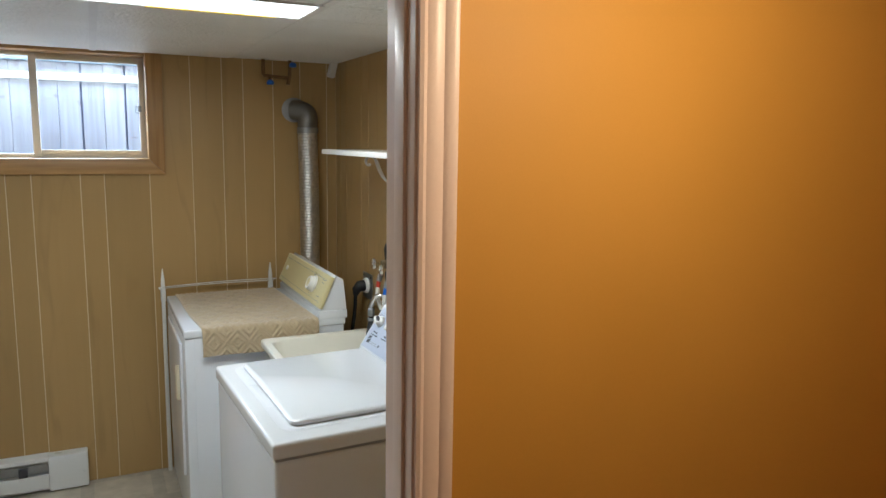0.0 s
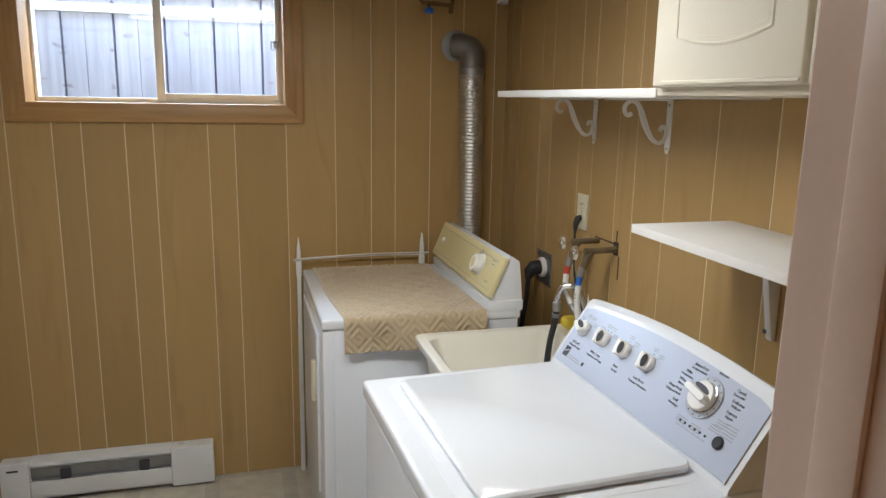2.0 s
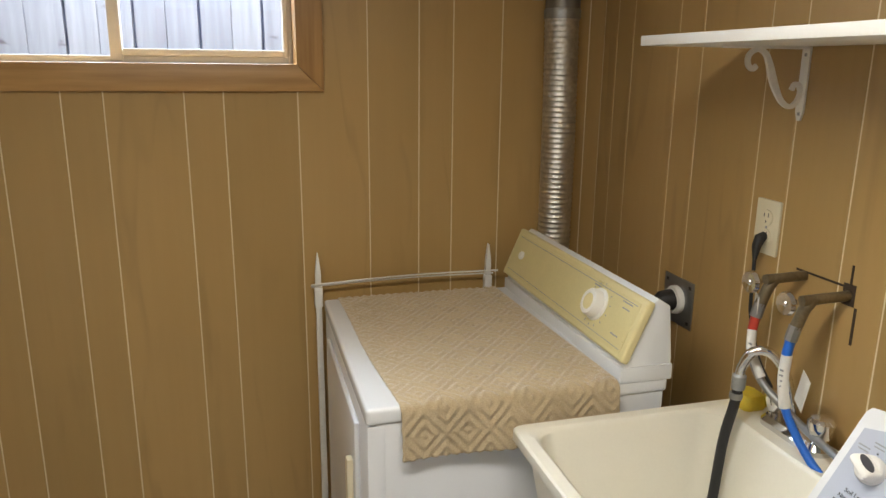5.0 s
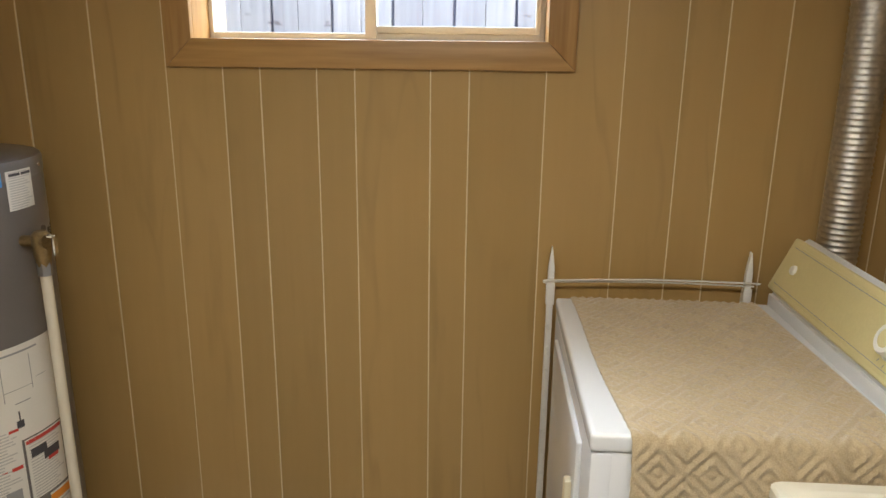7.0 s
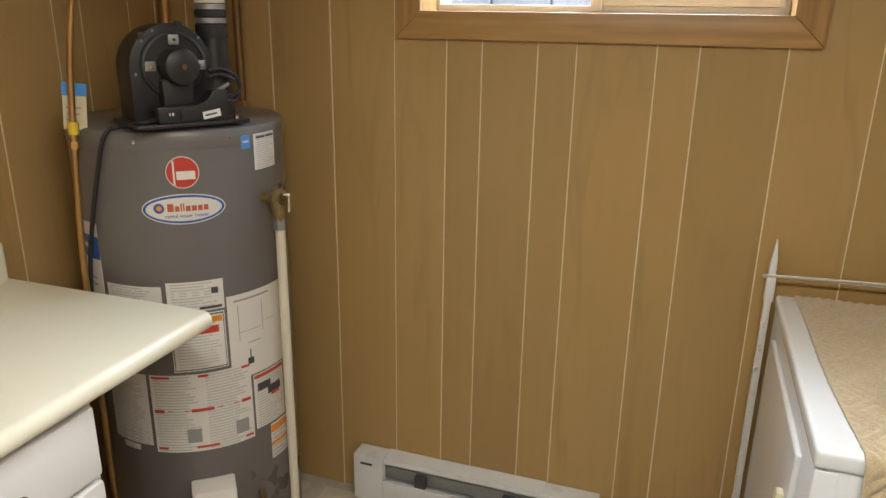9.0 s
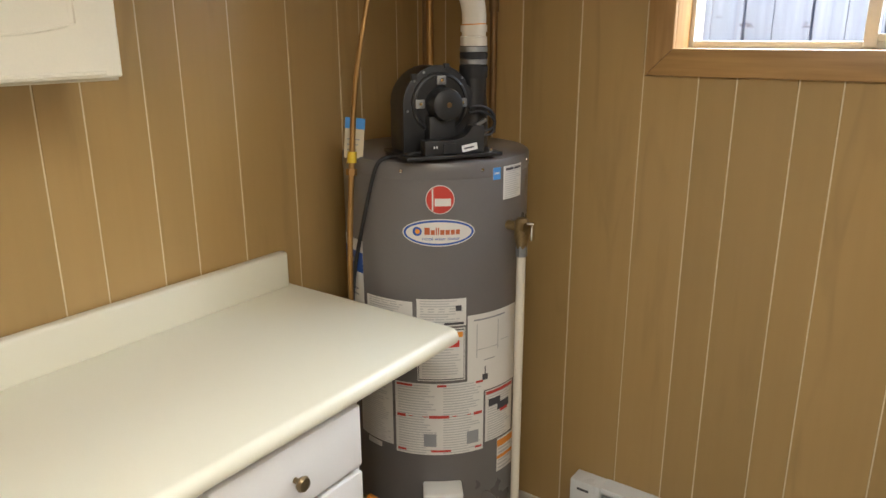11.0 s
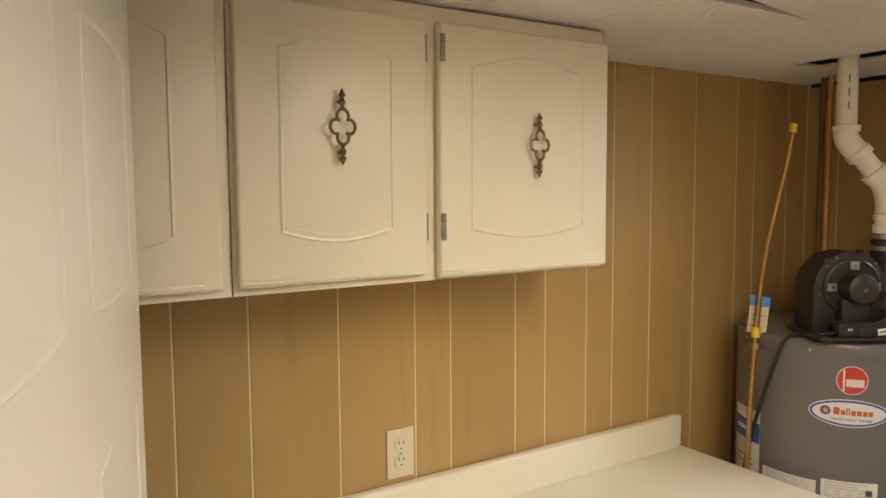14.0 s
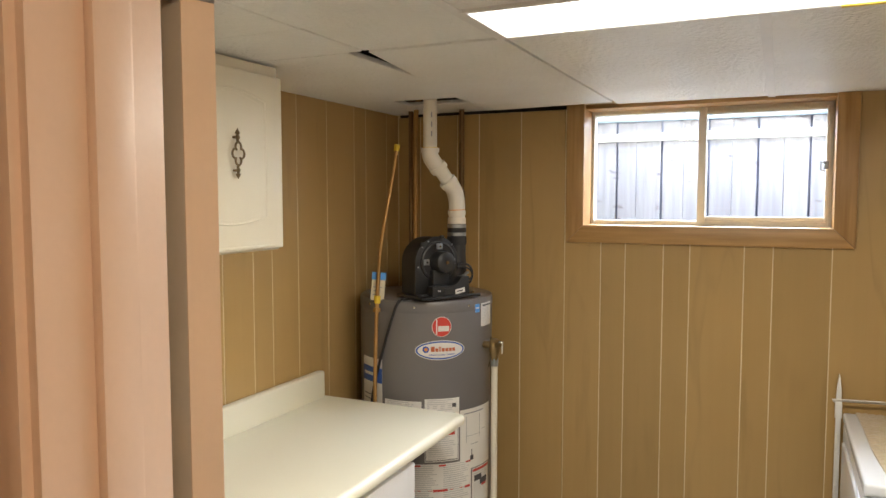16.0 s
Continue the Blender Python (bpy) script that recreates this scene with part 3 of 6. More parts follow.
part("diffuser", box(-0.414, 0.691, 2.662, 2.897, CZ - 0.001, CZ + 0.008), DIFFUSER, fix, "glowing white diffuser panel")
part("tape_strip", box(0.25, 0.62, 2.894, 2.907, CZ - 0.0065, CZ - 0.004), YELLOW, fix, "yellowed strip along the edge")

bh = thing("baseboard_heater", "white electric baseboard heater along the panelled wall", "heater", at=(-0.365, 4.15, 0))
hx0, hx1, hy = -0.755, 0.008, 4.140
part("body", prism([(NY - 0.002, 0.012), (hy + 0.02, 0.012), (hy + 0.02, 0.055), (hy + 0.035, 0.075), (hy + 0.035, 0.125), (hy + 0.012, 0.150), (hy + 0.014, 0.164), (NY - 0.002, 0.172)], "x", hx0 + 0.10, hx1 - 0.16), HEATERW, bh)
part("end_box", box(hx0, hx0 + 0.10, hy, NY - 0.002, 0.010, 0.172, bevel=0.006), HEATERW, bh)
part("end_box", box(hx1 - 0.16, hx1, hy, NY - 0.002, 0.010, 0.172, bevel=0.006), HEATERW, bh)
part("front_cover", box(hx0 + 0.10, hx1 - 0.16, hy, hy + 0.008, 0.028, 0.092, bevel=0.003), HEATERW, bh)
part("grille_slot", box(hx0 + 0.10, hx1 - 0.16, hy + 0.022, hy + 0.034, 0.094, 0.136), STEEL, bh, "dark grey louvre slot")
for x in (-0.55, -0.27):
    part("bracket", box(x, x + 0.035, hy + 0.004, hy + 0.024, 0.092, 0.128), DARKTXT, bh)
part("nameplate", box(hx0 + 0.025, hx0 + 0.065, hy - 0.001, hy, 0.140, 0.148), DARKTXT, bh)

# ---- west side: counter, cabinets ----
ct = thing("countertop", "cream laminate countertop with rounded edge and backsplash", "countertop", at=(-1.1, 2.85, 0.825))
CY0, CY1 = 2.06, 3.577
edge = [(WX + 0.002, 0.828), (-0.835, 0.828)] + [(-0.826 + 0.019 * math.cos(a), 0.847 + 0.021 * math.sin(a)) for a in (radians(d) for d in range(-90, 91, 15))] + [(-0.85, 0.869), (-1.385, 0.869), (WX + 0.002, 0.869)]
# outline in x and z, drawn along y
part("top", prism([(x, z) for x, z in edge], "y", CY0, CY1), LAMINATE, ct)
part("backsplash", box(WX + 0.001, WX + 0.032, CY0, CY1 - 0.012, 0.866, 0.968, bevel=0.010, seg=3), LAMINATE, ct)


def drawer_front(parent, y0, y1, z0, z1, x=-0.832, knob=True):
    d = part("drawer_front", box(x - 0.018, x, y0, y1, z0, z1, bevel=0.005), BASEPAINT, parent)
    if knob:
        ym, zm = (y0 + y1) / 2, (z0 + z1) / 2 - 0.005
        k = lathe([(0.006, 0), (0.006, 0.012), (0.014, 0.016), (0.0165, 0.022), (0.013, 0.028), (0.004, 0.030)], sides=16)
        part("knob", moved(k, Matrix.Translation((x, ym, zm)) @ Matrix.Rotation(radians(90), 4, "Y")), BRONZE, d, "dark bronze round knob")
    return d


bc = thing("base_cabinet", "white painted drawer cabinet under the counter", "cabinet", at=(-1.1, 3.05, 0))
part("body", box(WX + 0.01, -0.85, 2.862, 3.262, 0.09, 0.826, bevel=0.002), BASEPAINT, bc)
part("plinth", box(WX + 0.01, -0.91, 2.862, 3.262, 0.0, 0.09), BASEPAINT, bc)
for z0, z1 in ((0.665, 0.806), (0.50, 0.650), (0.31, 0.487), (0.105, 0.297)):
    drawer_front(bc, 2.875, 3.252, z0, z1)
bc2 = thing("base_cabinet", "white painted two-door cabinet under the counter", "cabinet", at=(-1.1, 2.45, 0))
part("body", box(WX + 0.01, -0.85, 2.07, 2.860, 0.09, 0.826, bevel=0.002), BASEPAINT, bc2)
part("plinth", box(WX + 0.01, -0.91, 2.07, 2.860, 0.0, 0.09), BASEPAINT, bc2)
for y0, y1 in ((2.085, 2.46), (2.47, 2.848)):
    drawer_front(bc2, y0, y1, 0.665, 0.806)
    part("door", box(-0.850, -0.832, y0, y1, 0.105, 0.65, bevel=0.005), BASEPAINT, bc2)


def pull(parent, x, y, z, h=0.128, face=1):
    """Antique pull: pointed finials above and below an open quatrefoil."""
    bm = bmesh.new()
    fin = [(0.0006, 0.064), (0.0035, 0.058), (0.0068, 0.052), (0.003, 0.048), (0.0058, 0.043), (0.0062, 0.039), (0.003, 0.035), (0.005, 0.031)]
    for s in (1, -1):
        add_tube(bm, [(x + face * 0.014, y, z + s * v) for _, v in fin], 0.004, 10, radii=[r for r, _ in fin])
        add_tube(bm, [(x, y, z + s * 0.042), (x + face * 0.014, y, z + s * 0.042)], 0.0035, 8)
    for cy, cz, r in ((0, 0.017, 0.0105), (0, -0.017, 0.0105), (0.012, 0, 0.0105), (-0.012, 0, 0.0105)):
        base = math.atan2(cz, cy)
        pts = [(x + face * 0.016, y + cy + r * math.cos(base + a), z + cz + r * 1.15 * math.sin(base + a)) for a in (radians(d) for d in range(-125, 126, 18))]
        add_tube(bm, pts, 0.0028, 8)
    return part("handle", bm, BRONZE, parent, "ornate antique bronze pull")


def hinge_bits(parent, x, y, z, face, side):
    bm = box(*sorted((x, x + face * 0.003)), y - 0.0055, y + 0.0055, z - 0.023, z + 0.023, bevel=0.001, seg=1)
    for k in range(-2, 3):
        add_box(bm, *sorted((x, x + face * 0.0055)), y - 0.004, y + 0.004, z + k * 0.011 - 0.003, z + k * 0.011 + 0.003)
    return part("hinge", bm, NICKEL, parent, "worn metal butterfly hinge")


def cab_door(parent, x, y0, y1, z0, z1, face, handle_y=None, lift=0.011, arch_top=True):
    """Overlay door with a routed, gently arched frame."""
    xo = x + face * 0.020
    d = part("door", box(*sorted((x + face * 0.002, xo)), y0, y1, z0, z1, bevel=0.006, seg=3), CABPAINT, parent)
    m, r = 0.072, 0.012
    a0, a1, b0, b1 = y0 + m, y1 - m, z0 + 0.088, z1 - 0.075
    pts = []
    for k in range(13):
        u = k / 12
        pts.append((a0 + (a1 - a0) * u, b0 - 0.018 * math.sin(math.pi * u)))
    for k in range(13):
        u = 1 - k / 12
        pts.append((a0 + (a1 - a0) * u, b1 + (0.024 * math.sin(math.pi * u) if arch_top else 0)))
    pts.append(pts[0])
    pts.append(pts[1])
    bm = bmesh.new()
    add_tube(bm, [(xo - face * 0.0012, u, v) for u, v in pts], 0.0036, 6)
    g = 0.010
    inner = [(a0 + g + (p - a0) * (a1 - a0 - 2 * g) / (a1 - a0), b0 + g + (q - b0) * (b1 - b0 - 2 * g) / (b1 - b0)) for p, q in pts]
    add_tube(bm, [(xo - face * 0.0022, u, v) for u, v in inner], 0.0026, 6)
    part("panel_bead", bm, CABPAINT, d)
    part("drip_bead", box(*sorted((xo - face * 0.004, xo + face * 0.002)), y0 + 0.004, y1 - 0.03, z0 + 0.004, z0 + 0.012, bevel=0.002, seg=1), CABPAINT, d)
    if handle_y is not None:
        pull(d, xo, handle_y, (z0 + z1) / 2 + lift, face=face)
    return d


CB0, CB1 = 1.466, 1.970
wc = thing("wall_cabinet", "cream painted two-door wall cabinet with arched panels", "cabinet", group="wall cabinets", at=(-1.27, 2.58, CB0))
part("body", box(WX + 0.001, -1.128, 2.179, 2.988, CB0, CB1, bevel=0.002), CABPAINT, wc)
cab_door(wc, -1.128, 2.184, 2.532, CB0 + 0.014, CB1 - 0.03, 1, 2.359, 0.031)
cab_door(wc, -1.128, 2.560, 2.985, CB0 + 0.006, CB1 - 0.03, 1, 2.784, 0.016)
for z in (1.567, 1.893):
    hinge_bits(wc, -1.128, 2.539, z, 1, 1)
    hinge_bits(wc, -1.108, 2.566, z, 1, -1)
wc3 = thing("wall_cabinet", "cream painted single-door wall cabinet beside the open door", "cabinet", group="wall cabinets", at=(-1.27, 2.0, CB0))
part("body", box(WX + 0.001, -1.128, 1.84, 2.177, CB0, CB1, bevel=0.002), CABPAINT, wc3)
# added sheet: paints the door leaf's shade onto the cabinet front
part("slot_shade", box(-1.1075, -1.098, 1.83, 1.960, CB0 - 0.002, CB1, bevel=0.002), DARKSLOT, wc3, "added dark sheet standing in for the shade behind the door")
cab_door(wc3, -1.128, 1.85, 2.158, CB0 + 0.014, CB1 - 0.03, 1)


hb = thing("wooden_wall_rack", "narrow dark wooden rack hung under the cabinet", "rack", at=(WX, 1.955, 1.15))
part("upright", box(WX + 0.001, WX + 0.030, 1.925, 1.962, 1.15, 1.470, bevel=0.003), TRIM_DARK, hb)
part("cross_piece", box(WX + 0.001, WX + 0.028, 1.962, 1.980, 1.335, 1.445, bevel=0.003), TRIM_DARK, hb)
part("strip", box(WX + 0.030, WX + 0.033, 1.930, 1.940, 1.18, 1.45), DARKTXT, hb, "black strip")


def outlet(name, label, x, y, z, face, w=0.070, h=0.114):
    """Duplex outlet on a wall that runs along y."""
    o = thing(name, label, "outlet", at=(x, y, z))
    part("plate", box(*sorted((x, x + face * 0.006)), y - w / 2, y + w / 2, z - h / 2, z + h / 2, bevel=0.0025), IVORY, o)
    for s in (1, -1):
        k = part("socket", moved(lathe([(0.017, 0), (0.0165, 0.0025), (0.014, 0.003)], sides=20), Matrix.Translation((x + face * 0.006, y, z + s * 0.0195)) @ Matrix.Rotation(radians(90 * face), 4, "Y")), IVORY, o)
        for dy, hh in ((-0.006, 0.0045), (0.006, 0.0038)):
            part("slot", box(*sorted((x + face * 0.0085, x + face * 0.0093)), y + dy - 0.0011, y + dy + 0.0011, z + s * 0.0195 + 0.002, z + s * 0.0195 + 0.002 + 2 * hh), DARKTXT, k)
        part("slot", box(*sorted((x + face * 0.0085, x + face * 0.0093)), y - 0.002, y + 0.002, z + s * 0.0195 - 0.0095, z + s * 0.0195 - 0.0055), DARKTXT, k)
    part("screw", moved(lathe([(0.003, 0), (0.003, 0.001)], sides=10), Matrix.Translation((x + face * 0.006, y, z)) @ Matrix.Rotation(radians(90 * face), 4, "Y")), STEEL, o)
    return o


outlet("wall_outlet", "ivory duplex outlet on the panelling above the backsplash", WX, 2.628, 1.035, 1)

# ---- water heater ----
HC, HR = Vector((-1.118, 3.915, 0)), 0.262


def level(z):
    """Heights on the tank, counted down from 1.5 m."""
    return 1.5 - (1.5 - z) * 1.050


wh = thing("water_heater", "tall grey gas water heater with paper labels", "water heater", at=(HC.x, HC.y, 0))
part("tank", lathe([(HR - 0.02, 0.0), (HR - 0.004, 0.02), (HR, 0.04), (HR, 1.224), (HR - 0.0015, 1.231), (HR - 0.006, 1.234), (0.10, 1.244), (0.02, 1.245)], (HC.x, HC.y, 0), 64), TANK, wh, "dark grey enamelled tank")
part("rim_band", lathe([(HR + 0.0003, 1.190), (HR + 0.0015, 1.193), (HR + 0.0015, 1.224), (HR - 0.001, 1.229)], (HC.x, HC.y, 0), 64), TANK, wh)


def wrap(a0, a1, z0, z1, r=HR + 0.0012, n=14, thick=0.0006):
    """A sheet bent round the tank, between two bearings in degrees."""
    a0, a1, z0, z1 = a0 - 3, a1 - 3, level(z0), level(z1)
    bm = bmesh.new()
    rows = []
    for rr in (r, r + thick):
        rows.append([[bm.verts.new((HC.x + rr * math.cos(radians(a0 + (a1 - a0) * k / n)), HC.y + rr * math.sin(radians(a0 + (a1 - a0) * k / n)), z)) for k in range(n + 1)] for z in (z0, z1)])
    (i0, i1), (o0, o1) = rows
    for k in range(n):
        bm.faces.new((o0[k], o0[k + 1], o1[k + 1], o1[k]))
        bm.faces.new((i0[k + 1], i0[k], i1[k], i1[k + 1]))
        bm.faces.new((i0[k], i0[k + 1], o0[k + 1], o0[k]))
        bm.faces.new((i1[k + 1], i1[k], o1[k], o1[k + 1]))
    bm.faces.new((i0[0], o0[0], o1[0], i1[0]))
    bm.faces.new((i0[n], i1[n], o1[n], o0[n]))
    return bm


def wrap_disc(ac, zc, ha, hz, r):
    """An oval sheet bent round the tank; ha in metres along the bend."""
    ac, zc, ha, hz = ac - 3, level(zc), ha * 1.04, hz * 1.06
    bm = bmesh.new()
    rows = []
    for f in (0.0, 0.35, 0.7, 1.0):
        ring = []
        for k in range(36):
            a = 2 * math.pi * k / 36
            b = radians(ac) + f * ha * math.cos(a) / HR
            ring.append(bm.verts.new((HC.x + r * math.cos(b), HC.y + r * math.sin(b), zc + f * hz * math.sin(a))))
            if f == 0:
                break
        rows.append(ring)
    for k in range(36):
        bm.faces.new((rows[0][0], rows[1][k], rows[1][(k + 1) % 36]))
    for a, b in zip(rows[1:], rows[2:]):
        for k in range(36):
            bm.faces.new((a[k], b[k], b[(k + 1) % 36], a[(k + 1) % 36]))
    return bm


def bent(bm, ac, zc, r=HR + 0.0022):
    """Bend flat lettering (x along, y up) round the tank."""
    ac, zc = ac - 3, level(zc)
    for v in bm.verts:
        b = radians(ac) + v.co.x / r
        rr = r + v.co.z
        v.co = Vector((HC.x + rr * math.cos(b), HC.y + rr * math.sin(b), zc + v.co.y))
    return bm


def label(a0, a1, z0, z1, lines=0, cols=1, bars=(), pics=(), lift=0.0, name="paper_label", note="white printed paper label"):
    sheet = part(name, wrap(a0, a1, z0, z1, HR + 0.0012 + lift), PAPER, wh, note)
    rng = random.Random(round(a0 * 7 + z0 * 1000))
    lines = round(lines * 1.7)
    bm = bmesh.new()
    w = (a1 - a0) / cols
    for c in range(cols):
        for k in range(lines):
            z = z1 - (z1 - z0) * (k + 0.8) / (lines + 0.6)
            h = (z1 - z0) / (lines + 0.6) * 0.20
            u0, u1 = a0 + w * c + w * 0.07, a0 + w * (c + rng.uniform(0.62, 0.94))
            skip = any(p0 < (u0 - a0) / (a1 - a0) + 0.25 < p1 and q0 < (z - z0) / (z1 - z0) < q1 for p0, p1, q0, q1 in pics)
            if skip:
                continue
            tmp = wrap(u0, u1, z - h, z + h, HR + 0.0020 + lift, 4, 0.0001)
            me = bpy.data.meshes.new("t")
            tmp.to_mesh(me)
            bm.from_mesh(me)
            bpy.data.meshes.remove(me)
            tmp.free()
    if lines:
        part("fine_print", bm, PALETXT, sheet)
    for u0, u1, v0, v1, mat in bars:
        part("print_bar", wrap(a0 + (a1 - a0) * u0, a0 + (a1 - a0) * u1, z0 + (z1 - z0) * v0, z0 + (z1 - z0) * v1, HR + 0.0020 + lift, 6, 0.0002), mat, sheet)
    return sheet


label(-77, -21.5, 0.458, 0.668, 16, 2, bars=[(0.02, 0.20, 0.955, 0.985, RED), (0.47, 0.57, 0.955, 0.985, RED), (0.9, 0.99, 0.955, 0.985, RED), (0.02, 0.98, 0.535, 0.548, RED), (0.02, 0.12, 0.52, 0.56, RED), (0.38, 0.60, 0.52, 0.56, RED), (0.88, 0.98, 0.52, 0.56, RED), (0.02, 0.12, 0.04, 0.07, RED), (0.4, 0.62, 0.04, 0.07, RED), (0.9, 0.98, 0.04, 0.07, RED), (0.32, 0.46, 0.12, 0.30, GREYTXT), (0.80, 0.94, 0.12, 0.30, GREYTXT)], name="instruction_label", note="large white instruction label with red rules")
label(-62.5, -34, 0.676, 0.822, 0, bars=[(0.02, 0.98, 0.02, 0.98, DARKTXT)], name="warning_label", note="white warning label with a black border")
label(-61.5, -35, 0.682, 0.816, 10, bars=[(0.62, 0.98, 0.86, 0.97, ORANGEP), (0.5, 0.9, 0.66, 0.80, RED), (0.06, 0.3, 0.84, 0.95, DARKTXT)], lift=0.0012, name="warning_panel", note="white printed panel of the warning label")
label(-62.5, -33.5, 0.828, 0.902, 6, bars=[(0.78, 0.90, 0.55, 0.75, DARKTXT), (0.55, 0.95, 0.05, 0.14, DARKTXT)], name="rating_label", note="white rating label")
label(-32.5, 6, 0.632, 0.852, 0, bars=[(0.1, 0.7, 0.92, 0.94, GREYTXT), (0.15, 0.16, 0.45, 0.88, GREYTXT), (0.55, 0.56, 0.5, 0.88, GREYTXT), (0.15, 0.55, 0.55, 0.555, GREYTXT), (0.28, 0.50, 0.40, 0.41, GREYTXT), (0.26, 0.36, 0.14, 0.22, DARKTXT), (0.30, 0.32, 0.2, 0.32, DARKTXT), (0.62, 0.8, 0.6, 0.605, GREYTXT)], name="wiring_label", note="white wiring diagram label")
label(-20, 4, 0.475, 0.628, 12, bars=[(0.02, 0.98, 0.92, 0.98, RED), (0.1, 0.5, 0.68, 0.82, DARKTXT), (0.4, 0.85, 0.55, 0.70, DARKTXT), (0.5, 0.8, 0.50, 0.56, RED)], name="hazard_label", note="white hazard label with a red heading")
label(-10, 6, 0.365, 0.468, 5, bars=[(0.0, 1.0, 0.75, 0.95, ORANGEP), (0.0, 1.0, 0.38, 0.48, ORANGEP)], name="caution_label", note="white and orange caution label")
label(-97, -65, 0.845, 0.893, 4, name="notice_label", note="narrow white notice label")
label(-107, -79, 0.475, 0.668, 18, name="text_label", note="white label of fine print")
label(-100, -88, 0.455, 0.470, 1, name="small_label", note="small white label")
label(-128, -100, 0.80, 1.03, 0, bars=[(0.0, 1.0, 0.62, 0.86, BLUE), (0.1, 0.6, 0.72, 0.77, PAPER), (0.0, 1.0, 0.05, 0.08, RED), (0.1, 0.8, 0.4, 0.42, GREYTXT), (0.1, 0.8, 0.33, 0.35, GREYTXT)], name="energy_label", note="tall white and blue rating label")
label(-9, 9, 1.142, 1.226, 9, bars=[(0.1, 0.5, 0.86, 0.93, DARKTXT), (0.55, 0.95, 0.86, 0.93, DARKTXT)], name="serial_label", note="pale serial number label")
label(-17, -11.5, 1.196, 1.226, 0, bars=[(0.0, 1.0, 0.0, 1.0, SKYBLUE), (0.15, 0.85, 0.45, 0.6, PAPER)], name="star_label", note="small bright blue label")
badge = part("round_badge", wrap_disc(-48.6, 1.157, 0.0355, 0.0355, HR + 0.0012), PAPER, wh, "round red badge with pale strokes")
part("badge_face", wrap_disc(-48.6, 1.157, 0.0335, 0.0335, HR + 0.0018), RED, badge)
part("badge_stroke", wrap(-53.2, -52.3, 1.130, 1.183, HR + 0.0022, 2, 0.0002), PAPER, badge)
part("badge_stroke", wrap(-51.6, -42.6, 1.141, 1.160, HR + 0.0022, 4, 0.0002), PAPER, badge)
oval = part("oval_badge", wrap_disc(-49.4, 1.0745, 0.0915, 0.0345, HR + 0.0012), PAPER, wh, "white oval badge with a blue border")
part("oval_border", wrap_disc(-49.4, 1.0745, 0.0885, 0.0318, HR + 0.0017), BLUE, oval)
part("oval_face", wrap_disc(-49.4, 1.0745, 0.0825, 0.0268, HR + 0.0022), PAPER, oval)
part("oval_mark", wrap_disc(-61.5, 1.078, 0.0115, 0.0115, HR + 0.0027), BLUE, oval)
part("oval_mark", wrap_disc(-61.3, 1.078, 0.006, 0.006, HR + 0.0032), ORANGEP, oval)
RUST = simple("rust_print", (0.50, 0.12, 0.04), 0.5)
for u0, u1, z1 in ((-57.4, -54.4, 1.088), (-53.8, -51.6, 1.082), (-51.1, -50.4, 1.088), (-49.9, -49.2, 1.088), (-48.6, -46.3, 1.082), (-45.7, -43.3, 1.082), (-42.7, -40.5, 1.082), (-39.9, -37.6, 1.082)):
    part("brand_bar", wrap(u0, u1, 1.070, z1, HR + 0.0027, 3, 0.0002), RUST, oval)
part("lettering", bent(text_bm("rental water heater", 0.0125), -48.2, 1.0595, HR + 0.0028), BLUE, oval)
for a in (-73.4, -27.2, 17, -118):
    b = radians(a)
    part("rim_screw", moved(lathe([(0.005, 0), (0.0045, 0.002), (0.002, 0.003)], sides=12), Matrix.Translation((HC.x + (HR + 0.001) * math.cos(b), HC.y + (HR + 0.001) * math.sin(b), 1.211)) @ Matrix.Rotation(b, 4, "Z") @ Matrix.Rotation(radians(90), 4, "Y")), CHROME, wh)
# gas control and drain at the foot
gm = Matrix.Translation((HC.x, HC.y, -0.058)) @ Matrix.Rotation(radians(-51), 4, "Z")
gas = part("gas_control", moved(box(HR - 0.005, HR + 0.065, -0.055, 0.055, 0.245, 0.378, bevel=0.006), gm), PLASTICW, wh, "white gas control box")
part("control_knob", moved(box(HR + 0.065, HR + 0.075, 0.012, 0.034, 0.262, 0.285, bevel=0.004), gm), RED, gas)
part("control_mark", moved(box(HR + 0.065, HR + 0.067, 0.008, 0.03, 0.300, 0.318), gm), RED, gas)
part("gas_pipe", moved(tube(curve_pts([(HR + 0.03, -0.055, 0.30), (HR + 0.03, -0.10, 0.295), (HR + 0.02, -0.17, 0.31), (HR - 0.02, -0.24, 0.33)]), 0.011, 10), gm), VERDIGRIS, wh)
part("pipe_fitting", moved(tube([(HR + 0.021, -0.165, 0.309), (HR - 0.005, -0.215, 0.322)], 0.02, 8), gm), ORANGEP, wh)
part("drain_plate", moved(moved(lathe([(0.035, 0), (0.033, 0.006)], sides=24), Matrix.Rotation(radians(90), 4, "Y") @ Matrix.Identity(4)), gm @ Matrix.Translation((HR - 0.004, 0.125, 0)) @ Matrix.Translation((-0.03, 0, 0.285))), TANK, wh)
part("drain_valve", moved(tube([(HR - 0.04, 0.125, 0.285), (HR + 0.03, 0.125, 0.278), (HR + 0.035, 0.125, 0.255)], 0.011, 10), gm), BRASS, wh)
# relief valve and its drop pipe
part("relief_valve", tube([(HC.x + HR - 0.01, 3.885, 1.052), (-0.803, 3.887, 1.052)], 0.013, 12), BRASS, wh, "brass relief valve")
